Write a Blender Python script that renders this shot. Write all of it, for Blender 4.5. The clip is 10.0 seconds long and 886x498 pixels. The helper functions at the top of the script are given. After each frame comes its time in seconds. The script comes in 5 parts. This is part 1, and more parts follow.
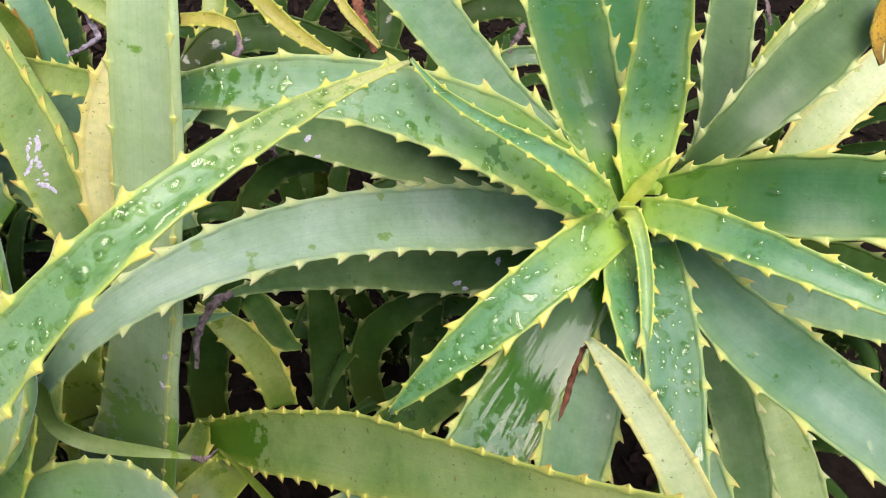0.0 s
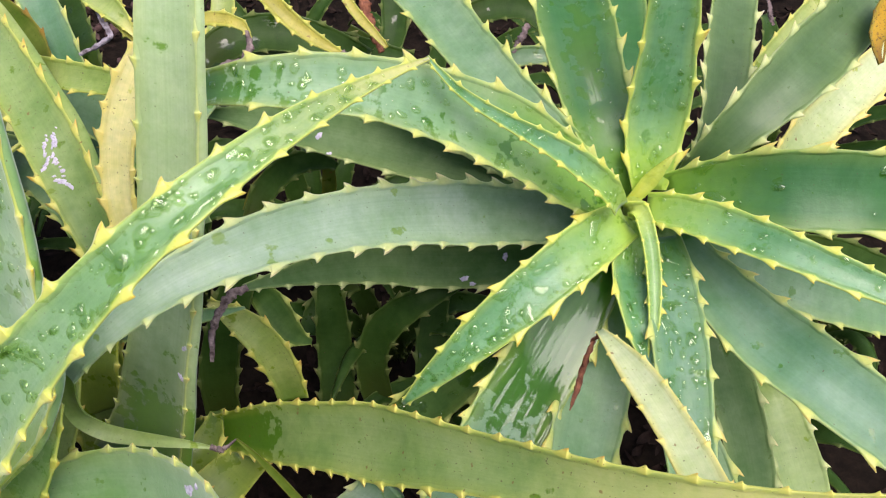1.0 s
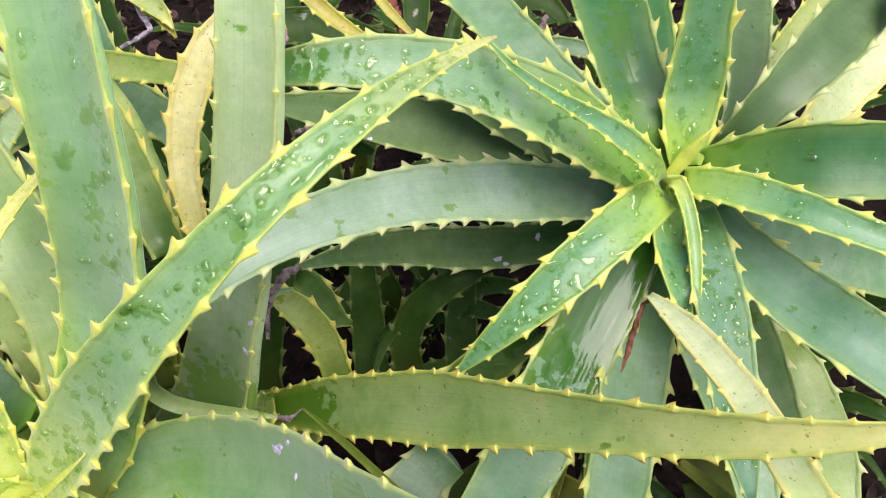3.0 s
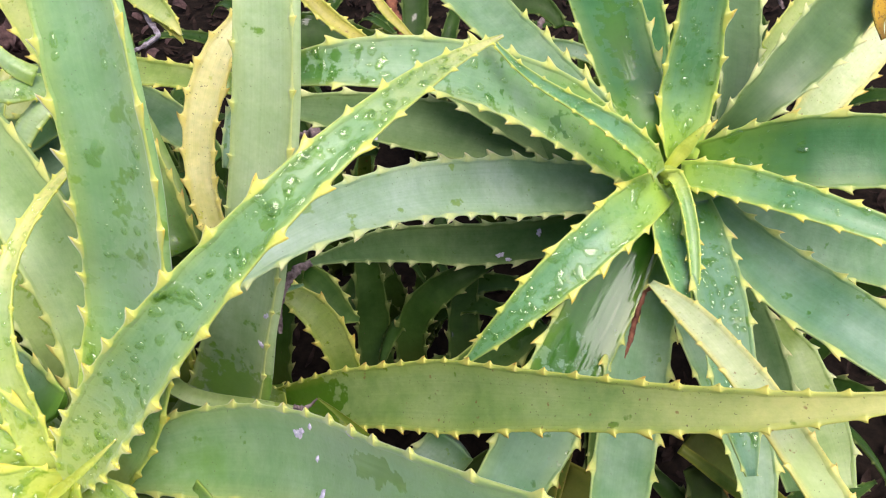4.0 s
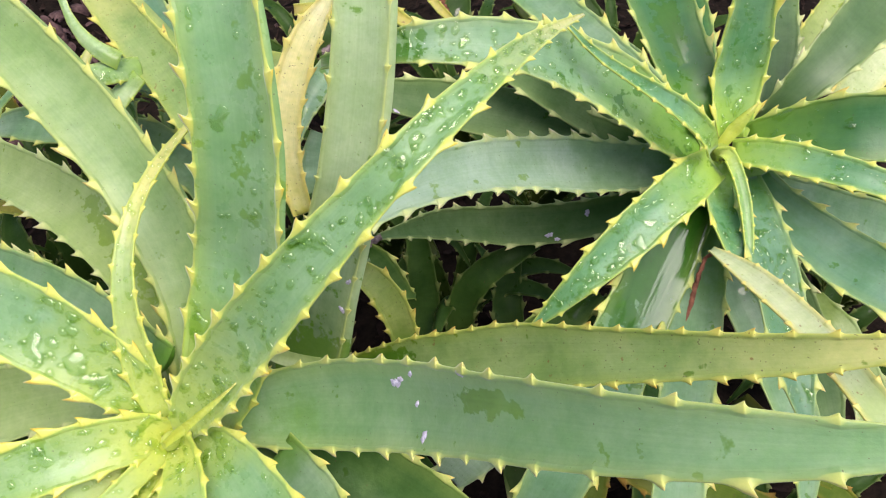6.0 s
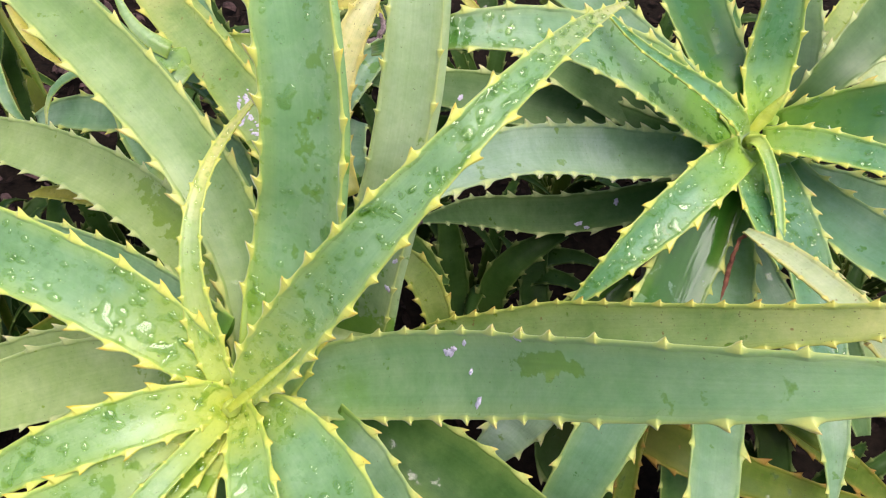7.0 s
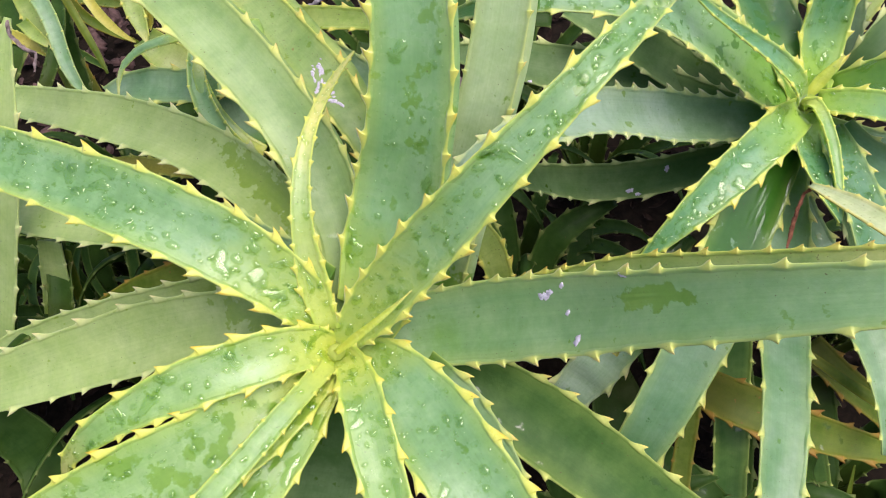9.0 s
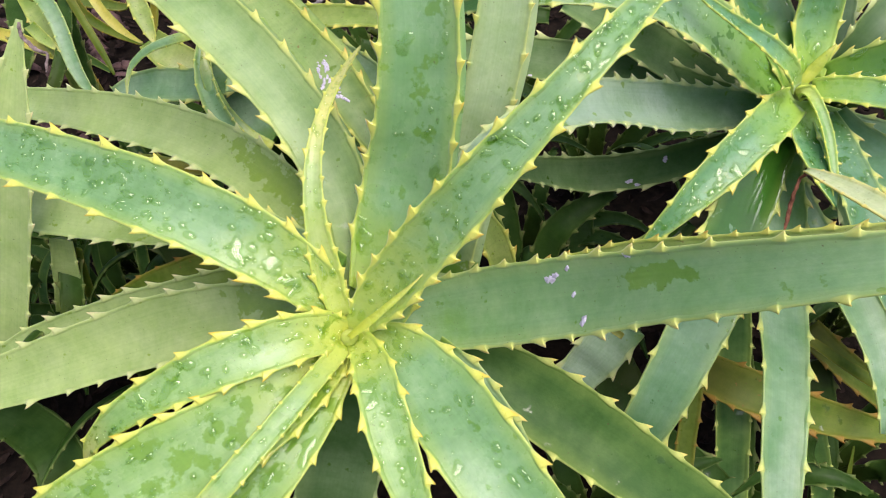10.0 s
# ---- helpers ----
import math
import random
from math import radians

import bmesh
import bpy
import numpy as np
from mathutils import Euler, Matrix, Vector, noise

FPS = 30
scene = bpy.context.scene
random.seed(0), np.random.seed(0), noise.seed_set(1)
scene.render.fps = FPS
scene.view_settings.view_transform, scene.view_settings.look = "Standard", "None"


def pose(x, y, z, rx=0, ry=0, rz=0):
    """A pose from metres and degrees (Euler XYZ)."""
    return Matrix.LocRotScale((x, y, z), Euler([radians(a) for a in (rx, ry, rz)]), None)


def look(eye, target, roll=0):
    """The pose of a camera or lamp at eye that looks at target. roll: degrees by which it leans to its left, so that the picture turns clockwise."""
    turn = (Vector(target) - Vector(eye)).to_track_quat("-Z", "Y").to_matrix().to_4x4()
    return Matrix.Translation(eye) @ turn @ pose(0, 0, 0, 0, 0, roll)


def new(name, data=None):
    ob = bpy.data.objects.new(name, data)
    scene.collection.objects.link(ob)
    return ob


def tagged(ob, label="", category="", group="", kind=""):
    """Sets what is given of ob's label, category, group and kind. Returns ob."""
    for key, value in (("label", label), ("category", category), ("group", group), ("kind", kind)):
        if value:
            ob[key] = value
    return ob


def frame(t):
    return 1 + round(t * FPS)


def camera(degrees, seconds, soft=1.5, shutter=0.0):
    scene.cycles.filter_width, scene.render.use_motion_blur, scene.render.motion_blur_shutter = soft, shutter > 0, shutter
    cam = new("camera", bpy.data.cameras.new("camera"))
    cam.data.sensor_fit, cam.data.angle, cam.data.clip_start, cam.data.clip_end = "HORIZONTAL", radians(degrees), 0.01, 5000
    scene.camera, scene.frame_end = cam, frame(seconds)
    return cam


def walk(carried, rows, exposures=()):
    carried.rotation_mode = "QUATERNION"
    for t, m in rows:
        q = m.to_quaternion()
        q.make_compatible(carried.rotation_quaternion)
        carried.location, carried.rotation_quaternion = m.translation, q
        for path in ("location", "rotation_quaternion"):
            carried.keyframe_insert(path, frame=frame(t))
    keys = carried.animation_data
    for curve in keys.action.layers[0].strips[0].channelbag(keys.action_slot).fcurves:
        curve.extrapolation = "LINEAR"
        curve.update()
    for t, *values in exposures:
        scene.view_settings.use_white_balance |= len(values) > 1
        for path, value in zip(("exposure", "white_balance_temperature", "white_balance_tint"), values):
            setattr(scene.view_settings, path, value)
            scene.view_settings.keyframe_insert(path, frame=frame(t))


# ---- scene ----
cam = camera(65.2, 10.0, soft=1.15)
PATH = [
    (0, (0.0000, 0.0000, 1.0500), (0.0000, 0.6428, 0.2840), 0.00),
    (0.5, (-0.0079, -0.0079, 1.0528), (-0.0050, 0.6356, 0.2873), 0.23),
    (1, (-0.0184, -0.0147, 1.0562), (-0.0081, 0.6301, 0.2919), 0.63),
    (1.5, (-0.0347, -0.0251, 1.0599), (-0.0257, 0.6235, 0.2989), 0.58),
    (2, (-0.0461, -0.0332, 1.0597), (-0.0240, 0.6168, 0.3002), 1.11),
    (2.5, (-0.0692, -0.0430, 1.0590), (-0.0398, 0.6044, 0.2974), 1.16),
    (4, (-0.1027, -0.0782, 1.0693), (-0.0546, 0.5773, 0.3156), 1.16),
    (4.5, (-0.1164, -0.0919, 1.0727), (-0.0663, 0.5669, 0.3220), 0.80),
    (5, (-0.1360, -0.1030, 1.0722), (-0.0828, 0.5559, 0.3219), 0.79),
    (5.5, (-0.1603, -0.1125, 1.0732), (-0.1063, 0.5476, 0.3240), 1.15),
    (7, (-0.2268, -0.1658, 1.0747), (-0.1766, 0.5062, 0.3358), 1.38),
    (7.5, (-0.2611, -0.1695, 1.0716), (-0.2114, 0.4978, 0.3285), 1.36),
    (8, (-0.2918, -0.1817, 1.0706), (-0.2400, 0.4849, 0.3269), 1.37),
    (8.5, (-0.3094, -0.1986, 1.0669), (-0.2528, 0.4684, 0.3240), 1.67),
    (9, (-0.3233, -0.2143, 1.0684), (-0.2633, 0.4538, 0.3268), 1.48),
    (9.5, (-0.3283, -0.2245, 1.0698), (-0.2653, 0.4438, 0.3287), 1.12),
    (10, (-0.3362, -0.2382, 1.0717), (-0.2715, 0.4331, 0.3333), 0.84),
]
EXPOSURES = [(0.0, -0.17, 6600, 18), (2.5, -0.03, 6600, 20), (5.0, -0.07, 6600, 18), (7.5, -0.17, 6600, 17), (10.0, -0.16, 6600, 16)]
walk(cam, [(t, look(eye, target, roll)) for t, eye, target, roll in PATH], exposures=EXPOSURES)

# ---- light: a bright overcast sky ----
world = bpy.data.worlds.new("sky")
scene.world = world
world.use_nodes = True
wn, wl = world.node_tree.nodes, world.node_tree.links
sky = wn.new("ShaderNodeTexSky")
sky.sky_type, sky.sun_disc = "NISHITA", False
sky.sun_elevation, sky.sun_rotation = radians(70), radians(146)
sky.air_density, sky.dust_density, sky.ozone_density = 1.0, 4.0, 1.0
wl.new(sky.outputs["Color"], wn["Background"].inputs["Color"])
wn["Background"].inputs["Strength"].default_value = 0.215
sun = new("sun", bpy.data.lights.new("sun", "SUN"))
sun.data.energy, sun.data.angle, sun.data.color = 2.5, radians(48), (0.99, 0.99, 0.98)
sun.matrix_world = look((0.20, -0.30, 1.0), (0, 0, 0))


# ---- materials ----
def ramp(nodes, links, source, stops):
    r = nodes.new("ShaderNodeValToRGB")
    els = r.color_ramp.elements
    els[0].position, els[0].color = stops[0][0], (*stops[0][1], 1)
    els[1].position, els[1].color = stops[-1][0], (*stops[-1][1], 1)
    for at, colour in stops[1:-1]:
        els.new(at).color = (*colour, 1)
    links.new(source, r.inputs["Fac"])
    return r.outputs["Color"]


def noise_tex(nodes, links, vector, scale, detail=3.0, rough=0.55):
    n = nodes.new("ShaderNodeTexNoise")
    n.inputs["Scale"].default_value, n.inputs["Detail"].default_value, n.inputs["Roughness"].default_value = scale, detail, rough
    links.new(vector, n.inputs["Vector"])
    return n.outputs["Fac"]


def mix(nodes, links, fac, a, b, blend="MIX"):
    m = nodes.new("ShaderNodeMix")
    m.data_type, m.blend_type = "RGBA", blend
    for socket, value in ((m.inputs["Factor"], fac), (m.inputs["A"], a), (m.inputs["B"], b)):
        if isinstance(value, (tuple, float, int)):
            socket.default_value = (*value, 1) if isinstance(value, tuple) else value
        else:
            links.new(value, socket)
    return m.outputs["Result"]


def maths(nodes, links, op, a, b=0.0, clamp=False):
    m = nodes.new("ShaderNodeMath")
    m.operation, m.use_clamp = op, clamp
    for socket, value in zip(m.inputs, (a, b)):
        if isinstance(value, (float, int)):
            socket.default_value = value
        else:
            links.new(value, socket)
    return m.outputs["Value"]


def fresh(name):
    m = bpy.data.materials.new(name)
    m.use_nodes = True
    nodes, links = m.node_tree.nodes, m.node_tree.links
    return m, nodes, links, nodes["Principled BSDF"]


# body colour, second tone, colour near the base, how far the base colour reaches
SKINS = {
    "green": ((0.134, 0.275, 0.116), (0.242, 0.370, 0.219), (0.113, 0.250, 0.037), 0.22),
    "deep": ((0.034, 0.145, 0.032), (0.066, 0.189, 0.063), (0.175, 0.350, 0.038), 0.30),
    "glaucous": ((0.211, 0.340, 0.110), (0.299, 0.428, 0.177), (0.247, 0.370, 0.065), 0.20),
    "young": ((0.155, 0.318, 0.116), (0.245, 0.420, 0.198), (0.490, 0.590, 0.092), 0.30),
    "inner": ((0.211, 0.380, 0.105), (0.304, 0.470, 0.188), (0.590, 0.640, 0.115), 0.36),
    "finger": ((0.340, 0.480, 0.158), (0.443, 0.550, 0.242), (0.453, 0.540, 0.084), 0.30),
    "heart": ((0.494, 0.580, 0.093), (0.577, 0.640, 0.140), (0.556, 0.600, 0.074), 0.60),
    "blue": ((0.183, 0.345, 0.186), (0.268, 0.410, 0.251), (0.185, 0.300, 0.121), 0.20),
    "tide": ((0.175, 0.340, 0.165), (0.258, 0.410, 0.230), (0.215, 0.425, 0.040), 0.46),
    "bog": ((0.130, 0.205, 0.022), (0.200, 0.270, 0.045), (0.090, 0.130, 0.015), 0.30),
    # a deep green of its own, darkened further for shade under the long leaf
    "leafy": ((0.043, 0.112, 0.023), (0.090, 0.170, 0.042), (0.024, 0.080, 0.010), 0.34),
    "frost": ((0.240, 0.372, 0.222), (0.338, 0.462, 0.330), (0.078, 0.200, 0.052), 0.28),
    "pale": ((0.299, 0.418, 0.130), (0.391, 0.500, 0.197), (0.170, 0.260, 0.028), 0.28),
    "yellowing": ((0.242, 0.350, 0.074), (0.360, 0.430, 0.140), (0.124, 0.210, 0.026), 0.30),
    "gold": ((0.350, 0.320, 0.042), (0.484, 0.430, 0.074), (0.288, 0.230, 0.037), 0.25),
    "cream": ((0.735, 0.690, 0.285), (0.800, 0.765, 0.400), (0.480, 0.470, 0.070), 0.24),
    "straw": ((0.474, 0.560, 0.279), (0.577, 0.640, 0.372), (0.330, 0.450, 0.140), 0.60),
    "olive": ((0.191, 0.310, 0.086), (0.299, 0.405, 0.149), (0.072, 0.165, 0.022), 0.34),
    # olive-brown of old leaves, darkened further for shade near the soil
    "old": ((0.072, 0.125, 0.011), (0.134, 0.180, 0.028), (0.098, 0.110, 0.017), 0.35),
    "rust": ((0.433, 0.250, 0.019), (0.536, 0.330, 0.037), (0.124, 0.050, 0.009), 0.45),
    "shoot": ((0.263, 0.430, 0.163), (0.381, 0.520, 0.251), (0.258, 0.400, 0.093), 0.20),
    # a darker green, with shade under other leaves mixed into the colour
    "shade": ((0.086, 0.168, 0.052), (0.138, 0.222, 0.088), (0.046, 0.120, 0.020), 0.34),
    "slate": ((0.090, 0.230, 0.104), (0.155, 0.300, 0.182), (0.062, 0.190, 0.034), 0.24),
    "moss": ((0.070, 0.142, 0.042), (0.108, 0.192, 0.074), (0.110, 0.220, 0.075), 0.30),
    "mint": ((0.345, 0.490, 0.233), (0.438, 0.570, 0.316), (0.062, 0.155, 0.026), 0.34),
    "jade": ((0.186, 0.375, 0.138), (0.260, 0.455, 0.210), (0.305, 0.440, 0.058), 0.24),
    "sage": ((0.184, 0.352, 0.138), (0.262, 0.425, 0.204), (0.145, 0.305, 0.040), 0.16),
    "lush": ((0.094, 0.268, 0.096), (0.160, 0.350, 0.168), (0.335, 0.515, 0.060), 0.36),
    "pool": ((0.092, 0.212, 0.088), (0.162, 0.284, 0.160), (0.052, 0.150, 0.023), 0.16),
    # the darkest green: shade of the hollows is put into its colour
    "deep_shade": ((0.021, 0.056, 0.008), (0.042, 0.090, 0.017), (0.038, 0.056, 0.008), 0.35),
}
skin_made = {}


# colour beside the rim, of the rim and of the tooth tips, by the age of the leaf; and how much of the blade's edge it tints
RIMS = {
    "fresh": ((0.40, 0.54, 0.07), (0.70, 0.70, 0.14), (0.84, 0.62, 0.08), 0.66),
    "plain": ((0.36, 0.48, 0.10), (0.58, 0.62, 0.17), (0.78, 0.62, 0.16), 0.40),
    "broad": ((0.42, 0.50, 0.12), (0.62, 0.65, 0.18), (0.78, 0.64, 0.20), 0.48),
    "frost": ((0.36, 0.48, 0.14), (0.56, 0.62, 0.26), (0.80, 0.72, 0.36), 0.34),
    "brown": ((0.22, 0.21, 0.03), (0.30, 0.18, 0.035), (0.24, 0.12, 0.03), 0.70),
    # rims of the darkest leaves, with the same shade mixed in
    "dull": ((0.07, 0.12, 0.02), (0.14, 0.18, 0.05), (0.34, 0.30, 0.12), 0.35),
    "aged": ((0.36, 0.43, 0.06), (0.66, 0.62, 0.14), (0.62, 0.38, 0.08), 0.62),
    "cream": ((0.70, 0.58, 0.10), (0.80, 0.68, 0.20), (0.60, 0.40, 0.08), 0.60),
}
AGE = {
    "young": "fresh", "inner": "fresh", "finger": "fresh", "heart": "fresh", "glaucous": "broad", "deep": "plain", "green": "plain",
    "frost": "frost", "blue": "frost", "tide": "broad", "pale": "frost", "deep_shade": "dull", "old": "brown", "rust": "brown", "cream": "cream", "straw": "cream",
    "gold": "aged", "yellowing": "aged", "olive": "aged", "bog": "aged", "leafy": "plain", "shoot": "fresh", "shade": "frost", "slate": "plain", "moss": "frost", "mint": "broad", "jade": "fresh", "sage": "broad", "lush": "fresh", "pool": "plain",
}


def leaf_skin(skin, wet, stain=None):
    """The waxy skin of a blade and of its margins; across the leaf the UV runs from 0 to 1 on the blade and beyond it on the teeth."""
    wet = round(wet * 8) / 8
    if (skin, wet, stain) in skin_made:
        return skin_made[skin, wet, stain]
    body, tone, base, reach = SKINS[skin]
    beside, rim, tip, lush = RIMS[AGE[skin]]
    m, nodes, links, bsdf = fresh("leaf_" + skin)
    tc = nodes.new("ShaderNodeTexCoord")
    uv = nodes.new("ShaderNodeSeparateXYZ")
    links.new(tc.outputs["UV"], uv.inputs["Vector"])
    place = tc.outputs["Object"]
    # waxy bloom in broad clouds, and long streaks that follow the veins
    cloud = noise_tex(nodes, links, place, 20.0, 7.0, 0.62)
    col = mix(nodes, links, ramp(nodes, links, cloud, [(0.36, (0, 0, 0)), (0.66, (1, 1, 1))]), body, tone)
    stretch = nodes.new("ShaderNodeMapping")
    stretch.inputs["Scale"].default_value = (26.0, 1.6, 1.0)
    links.new(tc.outputs["UV"], stretch.inputs["Vector"])
    streak = noise_tex(nodes, links, stretch.outputs["Vector"], 1.0, 3.0)
    streak_col = ramp(nodes, links, streak, [(0.3, (0.80, 0.85, 0.76)), (0.7, (1.10, 1.07, 1.08))])
    col = mix(nodes, links, 0.42, col, streak_col, "MULTIPLY")
    # faint bars across the leaf, where growth stopped and went on
    bars = nodes.new("ShaderNodeMapping")
    bars.inputs["Scale"].default_value = (1.3, 24.0, 1.0)
    links.new(tc.outputs["UV"], bars.inputs["Vector"])
    bar = noise_tex(nodes, links, bars.outputs["Vector"], 1.0, 2.0)
    col = mix(nodes, links, 0.8, col, ramp(nodes, links, bar, [(0.3, (0.88, 0.90, 0.90)), (0.7, (1.10, 1.08, 1.10))]), "MULTIPLY")
    # paler or deeper colour towards the heart of the rosette
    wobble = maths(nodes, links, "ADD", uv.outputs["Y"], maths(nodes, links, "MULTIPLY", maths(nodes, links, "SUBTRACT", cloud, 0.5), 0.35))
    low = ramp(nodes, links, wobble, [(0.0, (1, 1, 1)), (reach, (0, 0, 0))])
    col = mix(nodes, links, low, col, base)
    if skin in ("young", "inner", "finger", "heart", "yellowing", "olive"):
        # the drawn-out tip ripens to yellow
        start, full = (0.42, 0.62) if skin == "finger" else (0.66, 1.05) if skin == "olive" else (0.74, 1.0)
        ripe = ramp(nodes, links, wobble, [(start, (0, 0, 0)), (full, (1, 1, 1))])
        col = mix(nodes, links, maths(nodes, links, "MULTIPLY", ripe, 0.8), col, (0.66, 0.62, 0.20))
    # patches where rain has washed the bloom away: darker, glossy, with a crisp shore
    side = maths(nodes, links, "ABSOLUTE", maths(nodes, links, "SUBTRACT", uv.outputs["X"], 0.5))
    patch = noise_tex(nodes, links, place, 46.0, 4.0, 0.55)
    edge = 0.70 - 0.18 * wet
    washed = ramp(nodes, links, patch, [(edge, (0, 0, 0)), (edge + 0.05, (1, 1, 1))])
    if stain:
        # one large washed patch of its own: share along, share across, and its reach both ways
        along, over, rl, rv = stain
        dx = maths(nodes, links, "DIVIDE", maths(nodes, links, "SUBTRACT", uv.outputs["Y"], along), rl)
        dy = maths(nodes, links, "DIVIDE", maths(nodes, links, "SUBTRACT", uv.outputs["X"], 0.5 + over / 2), rv / 2)
        far = maths(nodes, links, "SQRT", maths(nodes, links, "ADD", maths(nodes, links, "MULTIPLY", dx, dx), maths(nodes, links, "MULTIPLY", dy, dy)))
        rag = noise_tex(nodes, links, place, 75.0, 4.0, 0.55)
        far = maths(nodes, links, "ADD", far, maths(nodes, links, "MULTIPLY", maths(nodes, links, "SUBTRACT", rag, 0.5), 2.8))
        spot = ramp(nodes, links, far, [(0.80, (1, 1, 1)), (1.12, (0, 0, 0))])
        washed = maths(nodes, links, "MAXIMUM", washed, spot)
    wash, strip = (0.88, (0.38, 0.60, 0.10)) if stain and skin in ("tide", "pool", "olive", "mint") else (0.70, (1.8, 1.2, 0.25) if skin == "deep" else (0.68, 0.78, 0.11))
    washed = maths(nodes, links, "MULTIPLY", washed, ramp(nodes, links, side, [(0.46, (1, 1, 1)), (0.55, (0, 0, 0))]))
    col = mix(nodes, links, maths(nodes, links, "MULTIPLY", washed, wash), col, tuple(c * k for c, k in zip(body, strip)))
    # a yellow-green band along the margin, a yellow rim and riper tooth tips
    ragged = maths(nodes, links, "ADD", side, maths(nodes, links, "MULTIPLY", maths(nodes, links, "SUBTRACT", cloud, 0.5), 0.13))
    band = ramp(nodes, links, ragged, [(0.28, (0, 0, 0)), (0.45, (0.50,) * 3), (0.52, (1, 1, 1))])
    col = mix(nodes, links, maths(nodes, links, "MULTIPLY", band, lush), col, beside)
    col = mix(nodes, links, ramp(nodes, links, side, [(0.488, (0, 0, 0)), (0.503, (0.48 if AGE[skin] == "fresh" else 0.34,) * 3), (0.60, (1, 1, 1))]), col, rim)
    col = mix(nodes, links, ramp(nodes, links, side, [(0.66, (0, 0, 0)), (0.80, (1, 1, 1))]), col, tip)
    # fine mottling of the wax
    mottle = noise_tex(nodes, links, place, 150.0, 5.0, 0.7)
    col = mix(nodes, links, 0.7, col, ramp(nodes, links, mottle, [(0.3, (0.84, 0.90, 0.80)), (0.7, (1.10, 1.06, 1.12))]), "MULTIPLY")
    # small scars and specks
    speck = noise_tex(nodes, links, place, 420.0, 1.0)
    aged = skin in ("olive", "cream", "gold", "old", "rust", "straw", "yellowing")
    start = 0.60 if skin == "rust" else 0.715 if aged else 0.75
    scars = ramp(nodes, links, speck, [(start, (0, 0, 0)), (start + 0.03, (1, 1, 1))])
    col = mix(nodes, links, maths(nodes, links, "MULTIPLY", scars, 0.7), col, (0.09, 0.06, 0.03))
    if skin in ("cream", "gold", "old", "rust", "straw", "olive"):
        # brown sores that gather on old leaves
        sore = noise_tex(nodes, links, place, 120.0, 2.0)
        col = mix(nodes, links, ramp(nodes, links, sore, [(0.70, (0, 0, 0)), (0.74, (0.75,) * 3)]), col, (0.20, 0.11, 0.03))
    links.new(col, bsdf.inputs["Base Color"])
    sheen_at = noise_tex(nodes, links, place, 48.0, 4.0, 0.6)
    dull = ramp(nodes, links, sheen_at, [(0.3, ((0.21 if AGE[skin] == "fresh" else 0.28),) * 3), (0.7, ((0.41 if AGE[skin] == "fresh" else 0.48),) * 3)])
    links.new(mix(nodes, links, washed, dull, (0.07, 0.07, 0.07)), bsdf.inputs["Roughness"])
    waxy = 0.10 if skin in ("deep_shade", "old", "leafy", "rust", "shade") else 0.46 if AGE[skin] == "fresh" else 0.36
    links.new(ramp(nodes, links, washed, [(0.0, (waxy,) * 3), (1.0, (0.55,) * 3)]), bsdf.inputs["Specular IOR Level"])
    if skin not in ("deep_shade", "old", "rust", "leafy", "shade"):
        # light soaks into the fleshy leaf
        bsdf.inputs["Subsurface Weight"].default_value = 0.30
        bsdf.inputs["Subsurface Radius"].default_value = (0.9, 1.0, 0.35)
        bsdf.inputs["Subsurface Scale"].default_value = 0.005
    bloom = {"jade": 0.70, "young": 0.42, "mint": 0.25, "frost": 0.20, "sage": 0.30, "lush": 0.32, "slate": 0.28, "tide": 0.25}.get(skin, 0.0)
    if bloom:
        # the bloom of wax pales a leaf that is seen along its face
        bsdf.inputs["Sheen Weight"].default_value = bloom
        bsdf.inputs["Sheen Roughness"].default_value = 0.45
        bsdf.inputs["Sheen Tint"].default_value = (0.86, 0.95, 0.90, 1)
    bump = nodes.new("ShaderNodeBump")
    bump.inputs["Distance"].default_value = 0.0012
    grain = noise_tex(nodes, links, place, 260.0, 4.0, 0.6)
    links.new(grain, bump.inputs["Height"])
    links.new(maths(nodes, links, "SUBTRACT", 0.22, maths(nodes, links, "MULTIPLY", washed, 0.17)), bump.inputs["Strength"])
    # the film of water lies in ripples down the leaf
    flow = nodes.new("ShaderNodeMapping")
    flow.inputs["Scale"].default_value = (5.0, 4.0, 1.0) if skin == "pool" else (7.0, 3.5, 1.0)
    links.new(tc.outputs["UV"], flow.inputs["Vector"])
    ripple = nodes.new("ShaderNodeBump")
    ripple.inputs["Distance"].default_value = 0.0020
    links.new(maths(nodes, links, "MULTIPLY", washed, 0.42 if skin == "pool" else 0.36), ripple.inputs["Strength"])
    links.new(noise_tex(nodes, links, flow.outputs["Vector"], 1.0, 2.5, 0.5), ripple.inputs["Height"])
    links.new(bump.outputs["Normal"], ripple.inputs["Normal"])
    links.new(ripple.outputs["Normal"], bsdf.inputs["Normal"])
    skin_made[skin, wet, stain] = m
    return m


